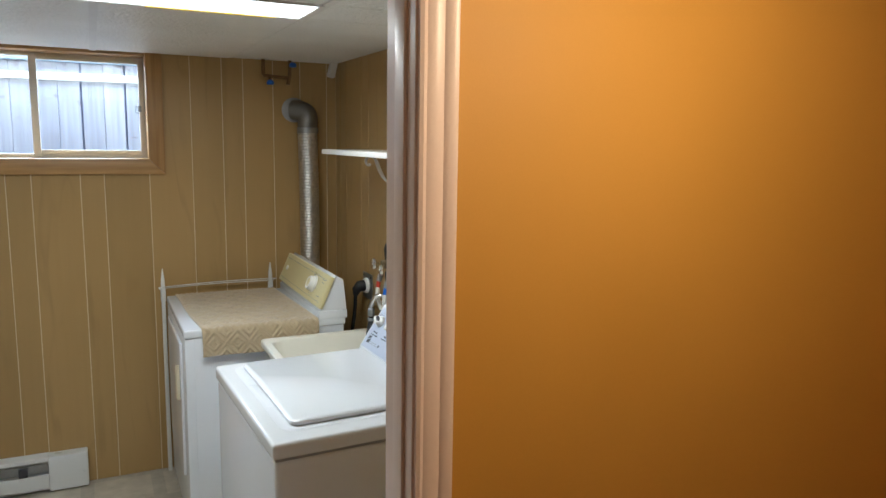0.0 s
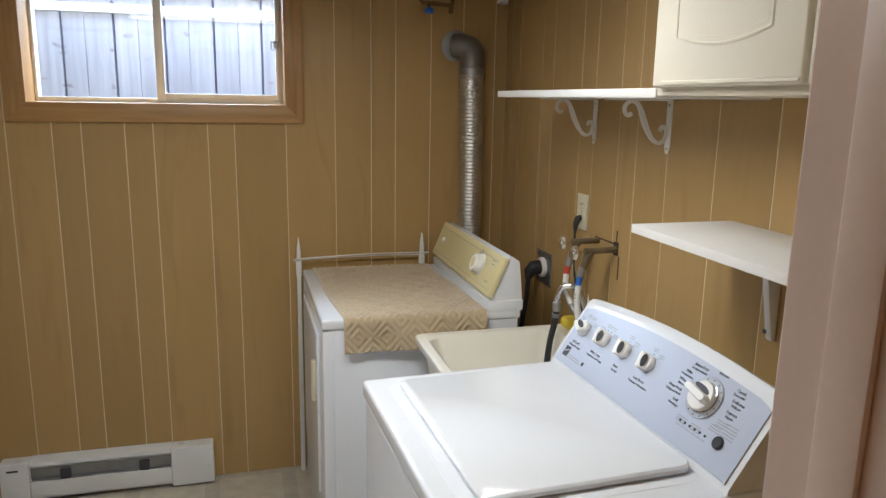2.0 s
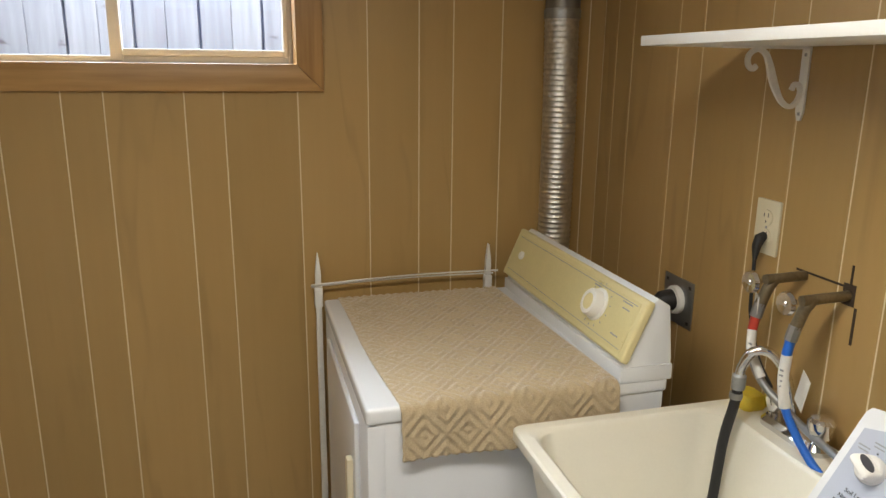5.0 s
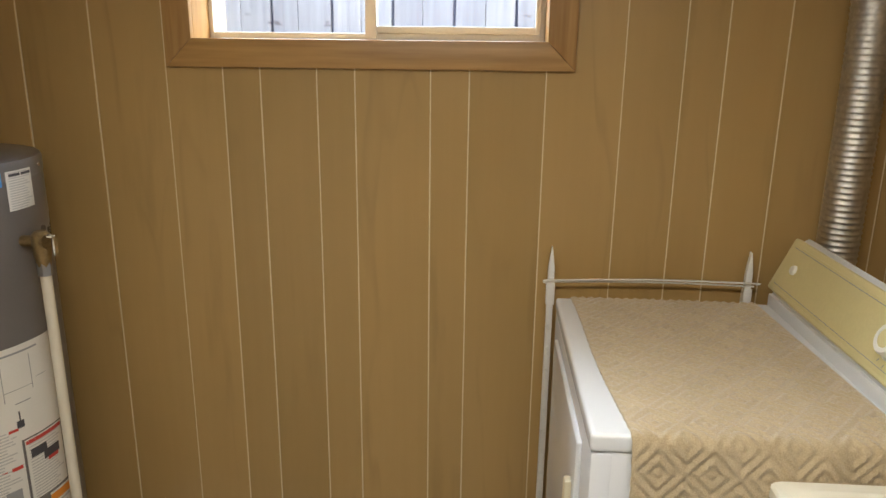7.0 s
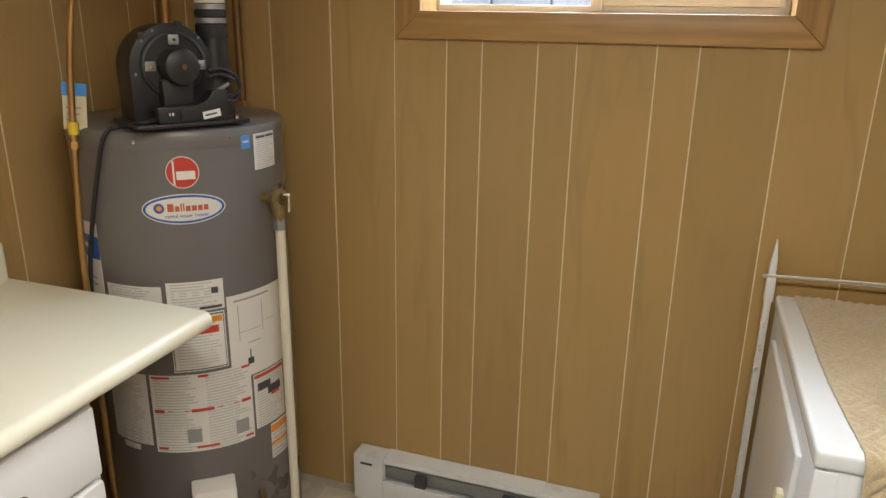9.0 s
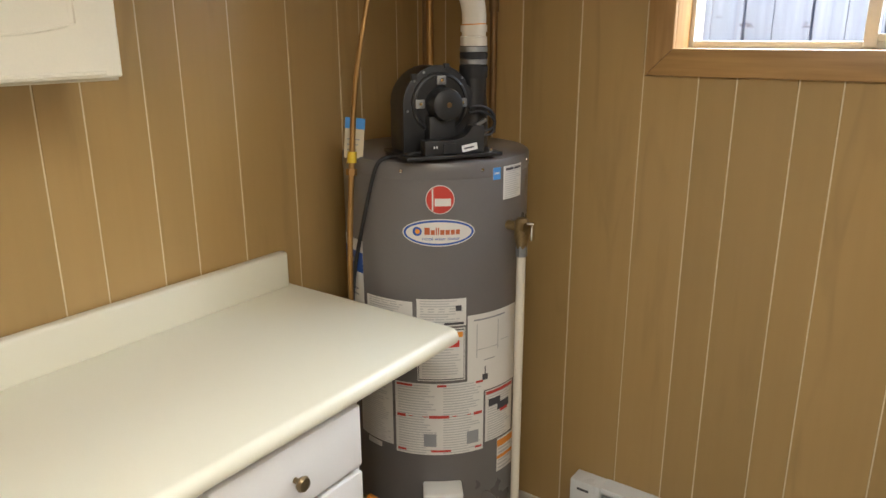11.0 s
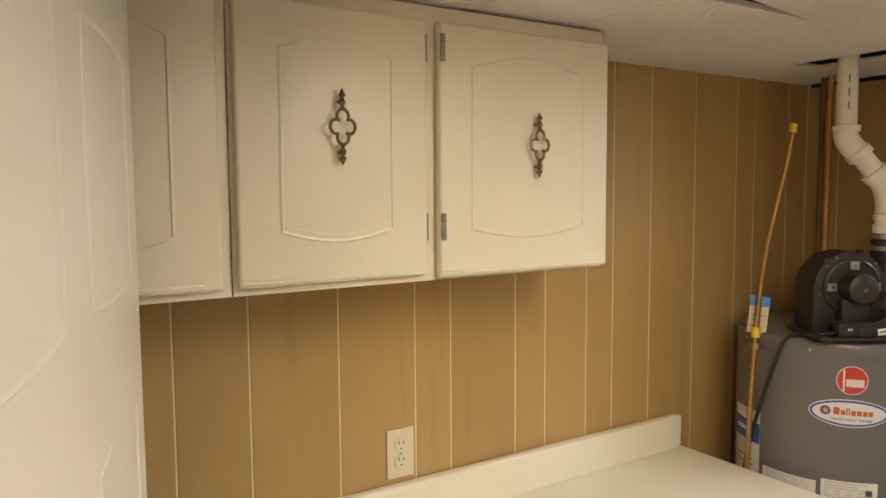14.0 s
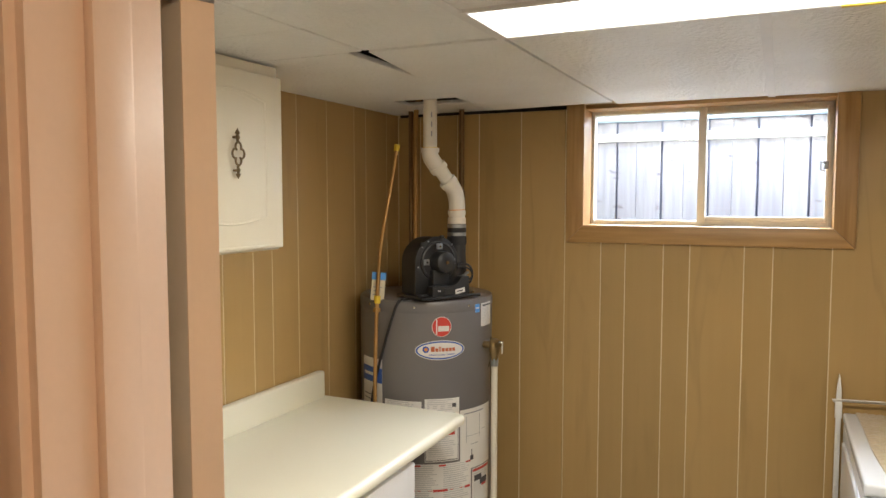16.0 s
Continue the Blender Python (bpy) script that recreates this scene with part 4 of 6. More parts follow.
part("valve_body", tube([(-0.815, 3.885, 0.985), (-0.815, 3.885, 1.010), (-0.815, 3.885, 1.034), (-0.815, 3.885, 1.068), (-0.815, 3.885, 1.076)], 0.02, 16, radii=[0.013, 0.017, 0.021, 0.020, 0.012]), BRASS, wh)
part("valve_flange", tube([(-0.806, 3.882, 1.053), (-0.796, 3.879, 1.053)], 0.017, 16), BRASS, wh)
part("valve_nut", tube([(-0.815, 3.885, 0.972), (-0.815, 3.885, 1.002)], 0.0165, 6), STEEL, wh)
lever = bmesh.new()
add_box(lever, -0.796, -0.776, 3.873, 3.886, 1.062, 1.070, 0.002, 1)
add_box(lever, -0.783, -0.776, 3.871, 3.888, 1.022, 1.066, 0.003, 2)
part("valve_lever", lever, CHROME, wh, "bright steel test lever")
part("drop_pipe", tube([(-0.815, 3.885, 0.05), (-0.815, 3.885, 0.982)], 0.0125, 16), PVCPIPE, wh, "cream plastic drop pipe")

# draught blower on top
bl = thing("vent_blower", "black plastic draught blower on the water heater", "blower", at=(-1.024, 3.773, 1.245))
BM = Matrix.Translation((-1.015, 3.780, 1.243)) @ Matrix.Rotation(radians(-32), 4, "Z")   # local x points out of the wheel's face, y to its right


def on_blower(name, bm, mat, parent=None, note=""):
    return part(name, moved(bm, BM), mat, parent or bl, note)


HZ = 0.131               # height of the wheel's axle above the tank
on_blower("base", box(-0.085, 0.098, -0.118, 0.142, 0.0, 0.010, bevel=0.004), BLACK)
scroll = [(-0.098, 0.010)] + [(0.0 + (0.090 + 0.008 * (a - 40) / 140) * math.cos(radians(a)), HZ + 0.091 * math.sin(radians(a))) for a in range(180, 24, -12)] + [(0.090, 0.145), (0.075, 0.010)]
on_blower("housing", prism(scroll, "x", -0.085, 0.016, 0.006), BLACK)
on_blower("housing_flange", prism([(y * 1.0, HZ + (z - HZ) * 1.03) if z > 0.02 else (y, z) for y, z in scroll], "x", 0.008, 0.018, 0.003), BLACK)
AX = Matrix.Translation((0, 0, HZ)) @ Matrix.Rotation(radians(90), 4, "Y")
on_blower("wheel_cover", moved(lathe([(0.076, 0.016), (0.076, 0.024), (0.072, 0.028), (0.068, 0.0285), (0.066, 0.025), (0.030, 0.025)], sides=40), AX), BLACK)
mot = on_blower("motor", moved(lathe([(0.040, 0.025), (0.040, 0.070), (0.038, 0.078), (0.031, 0.082), (0.012, 0.083)], sides=32), AX), BLACK)
on_blower("motor_shaft", moved(lathe([(0.007, 0.082), (0.006, 0.087)], sides=12), AX), COPPERDARK, mot)
for a in (90, 180, 0):
    u, v = 0.057 * math.cos(radians(a)), HZ + 0.057 * math.sin(radians(a))
    tab = on_blower("mount_tab", box(0.026, 0.034, u - 0.012, u + 0.012, v - 0.011, v + 0.011, bevel=0.002), STEEL, bl, "grey metal mounting tab")
    on_blower("tab_screw", moved(lathe([(0.0045, 0.033), (0.004, 0.037)], sides=8), Matrix.Translation((0, u, v)) @ Matrix.Rotation(radians(90), 4, "Y")), CHROME, tab)
for a in (45, 118, 140, 192):
    u, v = 0.088 * math.cos(radians(a)), HZ + 0.086 * math.sin(radians(a))
    on_blower("housing_screw", moved(lathe([(0.004, 0.017), (0.003, 0.021)], sides=8), Matrix.Translation((0, u, v)) @ Matrix.Rotation(radians(90), 4, "Y")), STEEL)
on_blower("clip", box(0.010, 0.024, -0.075, -0.062, HZ + 0.058, HZ + 0.074, bevel=0.002), BLACK)
on_blower("clip", box(0.010, 0.024, 0.012, 0.026, HZ + 0.085, HZ + 0.097, bevel=0.002), BLACK)
on_blower("pillar", box(-0.02, 0.050, -0.040, 0.032, 0.010, HZ - 0.03, bevel=0.006), BLACK)
# upright outlet and the swept foot it stands on
lowc = (BM @ Vector((-0.020, 0.112, 0))).to_2d()
on_blower("outlet_duct", tube([(-0.020, 0.112, 0.008), (-0.020, 0.112, 0.110), (-0.020, 0.112, 0.150), (-0.020, 0.112, 0.205)], 0.034, 26, radii=[0.040, 0.038, 0.034, 0.034]), BLACK)
on_blower("duct_neck", prism([(0.030, 0.060), (0.112, 0.060), (0.112, 0.150), (0.060, 0.190)], "x", -0.050, 0.010, 0.006), BLACK)
ctl = on_blower("control_box", prism([(-0.068, 0.010), (0.094, 0.010), (0.094, 0.078), (0.060, 0.078), (0.050, 0.062), (0.036, 0.052), (0.018, 0.046), (-0.068, 0.046)], "x", 0.052, 0.090, 0.004), BLACK)
on_blower("switch", box(0.090, 0.0925, -0.048, -0.032, 0.024, 0.036, bevel=0.001, seg=1), RUBBER, ctl)
for y in (-0.0445, -0.0375):
    on_blower("switch_mark", box(0.0925, 0.0930, y - 0.0018, y + 0.0018, 0.027, 0.033), PAPER, ctl)
on_blower("switch_pad", box(0.090, 0.094, -0.020, 0.014, 0.012, 0.038, bevel=0.003), BLACK, ctl)
on_blower("tag", moved(box(0.0905, 0.0915, -0.021, 0.021, -0.0085, 0.0085), Matrix.Translation((0, 0.052, 0.025)) @ Matrix.Rotation(radians(9), 4, "X")), PAPER, ctl, "small white tag")
on_blower("tag_print", moved(box(0.0916, 0.0919, -0.016, 0.012, -0.002, 0.002), Matrix.Translation((0, 0.052, 0.025)) @ Matrix.Rotation(radians(9), 4, "X")), DARKTXT, ctl)
for dz, r in ((0.0, 0.0042), (0.012, 0.0036)):
    on_blower("wire", tube(curve_pts([(0.045, 0.070, 0.118 - dz), (0.040, 0.105, 0.120 - dz), (0.030, 0.140, 0.105 - dz), (0.028, 0.152, 0.075), (0.034, 0.138, 0.048 + dz), (0.060, 0.100, 0.048 + dz)]), r, 8), RUBBER)
on_blower("cable_clip", moved(box(-0.006, 0.006, -0.016, 0.016, -0.004, 0.004, bevel=0.002), Matrix.Translation((0.062, 0.096, 0.082)) @ Matrix.Rotation(radians(28), 4, "X")), STEEL)
on_blower("base_bolt", lathe([(0.006, 0.010), (0.006, 0.016), (0.003, 0.018)], (0.080, 0.116, 0), 8), CHROME)
CX, CYY = lowc
part("coupling", lathe([(0.036, 1.432), (0.0375, 1.436), (0.0375, 1.462), (0.0345, 1.464), (0.0345, 1.480), (0.0365, 1.482), (0.0365, 1.494), (0.0345, 1.496), (0.0345, 1.512)], (CX, CYY, 0), 28), RUBBER, bl)
for z in (1.466, 1.497):
    part("hose_clamp", lathe([(0.0350, z), (0.0362, z + 0.001), (0.0362, z + 0.012), (0.0350, z + 0.013)], (CX, CYY, 0), 28), STEEL, bl, "steel hose clamp")


def round_tank(bearing, z, r=HR + 0.009):
    return (HC.x + r * math.cos(radians(bearing)), HC.y + r * math.sin(radians(bearing)), z)


part("power_cord", tube(curve_pts([BM @ Vector((0.06, -0.066, 0.016)), BM @ Vector((0.062, -0.10, 0.012)), round_tank(-82, 1.242, HR - 0.02), round_tank(-87, 1.225), round_tank(-94, 1.14), round_tank(-104, 1.0), round_tank(-112, 0.88), round_tank(-119, 0.72), round_tank(-124, 0.60)]), 0.0052, 8), RUBBER, bl, "black power cord hanging down the tank")

# flue of white plastic pipe
fl = thing("flue_pipe", "white plastic flue pipe with two elbows up to the ceiling", "pipe", at=(CX, CYY, 1.51))
TOPX, TOPY = -1.045, 3.80


def flue_at(f, z):
    """A point of the flue: f runs from its foot (0) to its riser (1)."""
    return (CX + (TOPX - CX) * f, CYY + (TOPY - CYY) * f, z)


part("socket", lathe([(0.0315, 1.510), (0.0350, 1.512), (0.0350, 1.534), (0.0315, 1.536)], (CX, CYY, 0), 24), PVC, fl)
part("elbow", tube(curve_pts([flue_at(0, 1.53), flue_at(0, 1.592), flue_at(0.10, 1.638), flue_at(0.36, 1.678)], 6), 0.0312, 20), PVC, fl)
part("straight_pipe", tube([flue_at(0.28, 1.668), flue_at(0.82, 1.744)], 0.0262, 20), PVC, fl)
part("elbow", tube(curve_pts([flue_at(0.68, 1.722), flue_at(0.89, 1.748), flue_at(1, 1.772), flue_at(1, 1.795)], 6), 0.0305, 20), PVC, fl)
part("riser", tube([flue_at(1, 1.785), flue_at(1, 2.2)], 0.0258, 20), PVC, fl)
for f0, z0, f1, z1 in ((0, 1.546, 0, 1.562), (0.25, 1.662, 0.38, 1.678), (0.63, 1.716, 0.76, 1.733), (1, 1.782, 1, 1.798)):
    part("collar", tube([flue_at(f0, z0), flue_at(f1, z1)], 0.0345, 22), PVC, fl)
part("glue_ring", tube([flue_at(0, 1.564), flue_at(0.001, 1.5665)], 0.0320, 22), ORANGEP, fl)
part("glue_ring", tube([flue_at(1, 1.798), flue_at(1, 1.8005)], 0.0285, 22), YELLOW, fl)
toward = Vector((0.60, -0.80, 0))
for k in range(3):
    z = 1.84 + 0.035 * k
    p = Vector(flue_at(1, 0)) + toward * 0.0255
    part("print_mark", box(p.x - 0.0025, p.x + 0.0025, p.y - 0.001, p.y + 0.001, z, z + 0.020), GREYTXT, fl)
for k in range(3):
    p = Vector(flue_at(0.45 + 0.07 * k, 1.692 + 0.010 * k)) + Vector((0.50, -0.62, 0.60)) * 0.0262
    part("print_mark", box(p.x - 0.002, p.x + 0.002, p.y - 0.001, p.y + 0.001, p.z - 0.003, p.z + 0.003), GREYTXT, fl)

# copper lines
gl = thing("gas_line", "bent copper gas line with yellow tape", "pipe", at=(-1.178, 3.60, 0.3))
part("tube", tube(curve_pts([(-1.178, 3.600, 0.25), (-1.178, 3.606, 0.89), (-1.185, 3.638, 1.225), (-1.178, 3.662, 1.45), (-1.152, 3.706, 1.70), (-1.144, 3.718, 1.79)]), 0.0075, 10), COPPER, gl)
part("cap", tube([(-1.144, 3.718, 1.785), (-1.143, 3.720, 1.808)], 0.011, 10), YELLOW, gl, "yellow taped end")
part("tape", tube([(-1.185, 3.638, 1.222), (-1.185, 3.641, 1.250)], 0.012, 10), YELLOW, gl, "yellow tape")
part("nut", tube([(-1.1845, 3.634, 1.190), (-1.1848, 3.636, 1.206)], 0.014, 6), COPPER, gl)
tag = thing("pipe_tag", "white and blue paper tag tied on the gas line", "tag", at=(-1.19, 3.655, 1.24))
tm = Matrix.Translation((-1.192, 3.659, 1.285)) @ Matrix.Rotation(radians(32), 4, "Z") @ Matrix.Rotation(radians(5), 4, "Y")
part("paper", moved(box(-0.025, 0.025, -0.0005, 0.0005, -0.055, 0.022), tm), simple("cream_tag", (0.66, 0.58, 0.42), 0.6), tag)
part("blue_band", moved(box(-0.026, 0.026, -0.0012, 0.0012, 0.022, 0.050), tm), SKYBLUE, tag)
for k in range(3):
    part("print_bar", moved(box(-0.018, 0.006 + 0.004 * k, -0.0011, -0.0006, -0.035 + 0.014 * k, -0.032 + 0.014 * k), tm), GREYTXT, tag)
wl = thing("water_line", "copper water line rising to the ceiling", "pipe", group="copper water lines", at=(-1.24, 4.10, 1.2))
part("tube", tube(curve_pts([(-1.235, 4.05, 1.20), (-1.235, 4.05, 1.60), (-1.235, 4.05, 1.90), (-1.20, 4.02, 2.02), (-1.10, 3.97, 2.10)]), 0.011, 10), COPPER, wl)
part("fitting", tube([(-1.235, 4.05, 1.40), (-1.235, 4.05, 1.43)], 0.0135, 10), COPPERDARK, wl)
wl2 = thing("water_line", "copper water line rising to the ceiling", "pipe", group="copper water lines", at=(-1.265, 4.08, 1.2))
part("tube", tube([(-1.268, 4.075, 1.18), (-1.268, 4.075, 2.15)], 0.011, 10), COPPERDARK, wl2)
wl3 = thing("water_line", "dull copper water line behind the flue", "pipe", group="copper water lines", at=(-1.0, 4.12, 1.25))
part("tube", tube([(-1.045, 4.10, 1.26), (-1.045, 4.10, 2.15)], 0.011, 10), COPPERDARK, wl3)
part("fitting", tube([(-1.045, 4.10, 1.60), (-1.045, 4.10, 1.64)], 0.015, 10), COPPERDARK, wl3)


# ---- east side: dryer, sink, washer ----
dr = thing("dryer", "white front-loading dryer with almond control panel", "dryer", at=(0.68, 3.785, 0))
DY0, DY1 = 3.440, 4.130
part("cabinet", box(0.392, 1.010, DY0 + 0.004, DY1 - 0.004, 0.03, 0.845, bevel=0.006), ENAMEL_SIDE, dr)
part("top_panel", box(0.374, 1.016, DY0, DY1, 0.840, 0.874, bevel=0.009, seg=3), ENAMEL, dr)
part("front_panel", box(0.376, 0.412, DY0 + 0.002, DY1 - 0.002, 0.035, 0.838, bevel=0.006), ENAMEL_SIDE, dr)
dd = part("dryer_door", box(0.366, 0.377, DY0 + 0.10, DY1 - 0.10, 0.25, 0.80, bevel=0.008, seg=3), ENAMEL_SIDE, dr)
part("door_handle", box(0.352, 0.367, DY0 + 0.13, DY0 + 0.155, 0.56, 0.70, bevel=0.006), IVORY, dd, "almond door grip")
for z in (0.40, 0.70):
    part("door_hinge", box(0.369, 0.377, DY1 - 0.10, DY1 - 0.07, z, z + 0.05, bevel=0.002), STEEL, dd)
for y in (DY0 + 0.05, DY1 - 0.05):
    for x in (0.43, 0.98):
        part("foot", lathe([(0.02, 0.0), (0.02, 0.012), (0.008, 0.014), (0.008, 0.032)], (x, y, 0), 12), BLACK, dr)
part("console_shell", prism([(0.909, 0.874), (0.909, 0.906), (0.967, 1.040), (0.979, 1.048), (1.008, 1.030), (1.020, 0.919), (1.020, 0.875)], "y", DY0 + 0.002, DY1 - 0.004, 0.004), ENAMEL, dr)
part("console_ledge", box(0.901, 1.023, DY0 - 0.002, DY1, 0.868, 0.904, bevel=0.005), ENAMEL, dr)
# local frame on the sloping face: x to the south, y up the slope, z outward
sl = Vector((0.058, 0, 0.134)).normalized()
FD = Matrix.Translation((0.909, DY1, 0.907)) @ Matrix(((0, sl.x, -sl.z, 0), (-1, 0, 0, 0), (0, sl.z, sl.x, 0), (0, 0, 0, 1)))
W = DY1 - DY0
pn = part("control_panel", moved(box(-0.006, W + 0.006, 0.006, 0.146, -0.004, 0.016, bevel=0.007, seg=3), FD), ALMOND, dr, "almond plastic control panel")
part("panel_inlay", moved(box(0.012, W - 0.012, 0.018, 0.132, 0.0155, 0.0172, bevel=0.0005, seg=1), FD), simple("almond_inlay", (0.66, 0.58, 0.30), 0.3), pn)
part("panel_rule", moved(box(0.02, W - 0.02, 0.124, 0.1255, 0.0172, 0.0177), FD), GREYTXT, pn)
part("panel_rule", moved(box(0.02, W - 0.02, 0.026, 0.0272, 0.0172, 0.0177), FD), GREYTXT, pn)
part("start_button", moved(lathe([(0.012, 0.016), (0.012, 0.020), (0.010, 0.024), (0.002, 0.025)], sides=20), FD @ Matrix.Translation((0.075, 0.078, 0))), PLASTICW, pn)
DKX, DKY = 0.530, 0.082
kn = part("timer_knob", moved(lathe([(0.038, 0.017), (0.038, 0.021), (0.032, 0.023), (0.031, 0.040), (0.028, 0.044), (0.020, 0.045), (0.019, 0.043), (0.003, 0.043)], sides=32), FD @ Matrix.Translation((DKX, DKY, 0))), PLASTICW, pn, "white timer knob")
part("knob_face", moved(lathe([(0.019, 0.0432), (0.018, 0.0442), (0.002, 0.0444)], sides=24), FD @ Matrix.Translation((DKX, DKY, 0))), ALMOND, kn)
for k in range(14):
    a = 2 * math.pi * k / 14
    part("dial_mark", moved(box(-0.0008, 0.0008, 0.046, 0.052, 0.0172, 0.0178), FD @ Matrix.Translation((DKX, DKY, 0)) @ Matrix.Rotation(a, 4, "Z")), GREYTXT, pn)
for u, v, w in ((0.485, 0.118, 0.03), (0.615, 0.118, 0.04), (0.622, 0.105, 0.028), (0.48, 0.050, 0.03), (0.62, 0.045, 0.03)):
    part("print_bar", moved(box(u, u + w, v, v + 0.003, 0.0172, 0.0178), FD), GREYTXT, pn)

# towel over the dryer
def towel_mesh():
    bm = bmesh.new()
    nx, ny, x0, x1 = 120, 240, 0.437, 0.898
    top, hang = DY1 - 0.012, 0.098
    flat = top - (DY0 - 0.006)
    length = flat + hang
    grid = []
    for j in range(ny + 1):
        s = length * j / ny
        row = []
        for i in range(nx + 1):
            u = i / nx
            xx = x0 - 0.030 * max(0, 1 - s / flat) + (x1 - x0) * u + 0.004 * math.sin(s * 9 + 1) * (1 - u)
            p, q = xx / 0.088, s / 0.098
            d = abs(p % 1 - 0.5) * 2 + abs(q % 1 - 0.5) * 2
            rel = 0.0023 * math.cos(math.pi * d * 4)
            rel += 0.0016 * noise.noise((xx * 260, s * 220, 0)) + 0.0018 * noise.noise((xx * 14, s * 14, 3))
            edge = min(u, 1 - u) * (x1 - x0)
            rel = rel * min(1, edge / 0.012) + 0.006
            r = 0.016
            if s < flat - r:
                y, z, n = top - s, 0.874, (0, 0, 1)
            else:
                a = min((s - flat + r) / r, math.pi / 2)
                y = DY0 - 0.006 + r - r * math.sin(a) - 0.0
                z = 0.874 - r + r * math.cos(a)
                over = s - (flat - r) - r * math.pi / 2
                if over > 0:
                    z -= over
                    y -= 0.010 * (over / hang) * (1 + 0.6 * math.sin(xx * 21))
                n = (0, -math.sin(a), math.cos(a))
            row.append(bm.verts.new((xx, y + n[1] * rel, z + n[2] * rel)))
        grid.append(row)
    for a, b in zip(grid, grid[1:]):
        for k in range(nx):
            bm.faces.new((a[k], a[k + 1], b[k + 1], b[k]))
    return bm


tw = link("towel", towel_mesh(), TOWEL, label="beige patterned terry towel draped over the dryer", category="towel")
sol = tw.modifiers.new("thick", "SOLIDIFY")
sol.thickness, sol.offset = 0.004, -1

# folded drying rack behind the dryer
rk = thing("drying_rack", "white folded drying rack standing behind the dryer", "drying rack", at=(0.63, 4.17, 0))
for x in (0.363, 0.864):
    part("post", prism([(x - 0.009, 0.0), (x + 0.009, 0.0), (x + 0.008, 0.93), (x + 0.0075, 0.945), (x + 0.001, 0.996), (x - 0.001, 0.996), (x - 0.0075, 0.945), (x - 0.008, 0.93)], "y", 4.166, 4.182, 0.0015), PLASTICW, rk)
    part("sleeve", box(x - 0.011, x + 0.011, 4.163, 4.185, 0.84, 0.90, bevel=0.003), PLASTICW, rk)
part("wire", tube(curve_pts([(0.345, 4.160, 0.906), (0.37, 4.160, 0.910), (0.63, 4.160, 0.919), (0.87, 4.160, 0.917), (0.88, 4.160, 0.914)]), 0.0026, 8), PLASTICW, rk)
part("wire", tube(curve_pts([(0.35, 4.171, 0.898), (0.37, 4.171, 0.902), (0.63, 4.171, 0.909), (0.88, 4.171, 0.906)]), 0.0026, 8), PLASTICW, rk)
for k in range(11):
    z = 0.15 + 0.062 * k
    part("hook", tube([(0.364, 4.166, z), (0.3585, 4.163, z + 0.003), (0.3585, 4.163, z + 0.012), (0.364, 4.166, z + 0.015)], 0.002, 6), PLASTICW, rk)

# dryer duct
du = thing("dryer_duct", "ribbed silver foil duct with a grey metal elbow", "duct", at=(1.08, 4.148, 0.85))
prof, z = [], 0.45
while z < 1.645:
    prof += [(0.0464, z), (0.0484, z + 0.003), (0.0484, z + 0.006), (0.0464, z + 0.009), (0.0466, z + 0.013)]
    z += 0.0145
duct_bm = lathe(prof, (1.058, 4.152, 0), 28)
for v in duct_bm.verts:
    v.co.x += 0.012 * math.sin((v.co.z - 0.5) * 2.4) - 0.008
part("flexible_duct", duct_bm, FOIL, du)
part("collar", lathe([(0.050, 1.632), (0.051, 1.636), (0.051, 1.655), (0.048, 1.66)], (1.056, 4.152, 0), 28), STEEL, du)
part("elbow", tube(curve_pts([(1.056, 4.152, 1.640), (1.056, 4.152, 1.675), (1.058, 4.156, 1.708), (1.048, 4.168, 1.732), (1.020, 4.186, 1.742), (0.998, 4.205, 1.744)], 5), 0.048, 24), DUCTGREY, du)
part("wall_ring", moved(lathe([(0.060, 0.0), (0.060, 0.006), (0.054, 0.008)], sides=28), Matrix.Translation((1.003, 4.2075, 1.744)) @ Matrix.Rotation(radians(90), 4, "X")), STEEL, du)

# supply pipes with blue taps below the ceiling
sp = thing("shutoff_pipes", "copper pipe loop with blue tap handles under the ceiling", "pipe", at=(0.91, 4.15, 1.86))
part("loop", tube([(0.848, 4.165, 2.08), (0.848, 4.165, 1.908), (0.852, 4.165, 1.900), (0.968, 4.165, 1.893), (0.974, 4.165, 1.900), (0.978, 4.165, 2.08)], 0.0085, 10), COPPERDARK, sp)
part("tail", tube([(0.972, 4.165, 1.90), (0.966, 4.165, 1.862)], 0.0095, 10), COPPERDARK, sp)
part("tail", tube([(0.878, 4.165, 1.898), (0.876, 4.150, 1.876)], 0.0075, 10), COPPERDARK, sp)
for p in ((0.876, 4.142, 1.868), (0.985, 4.142, 1.955)):
    part("tap_handle", lathe([(0.006, -0.012), (0.017, -0.010), (0.018, 0.0), (0.014, 0.008), (0.005, 0.012)], p, 8), BLUEHOSE, sp, "blue tap handle")
cb = thing("corner_cover", "small white plastic cover in the ceiling corner", "cover box", at=(1.17, 4.15, 1.93))
part("shell", moved(box(-0.016, 0.016, -0.02, 0.02, -0.045, 0.035, bevel=0.004), Matrix.Translation((1.185, 4.150, 1.950)) @ Matrix.Rotation(radians(14), 4, "Y")), PLASTICW, cb)

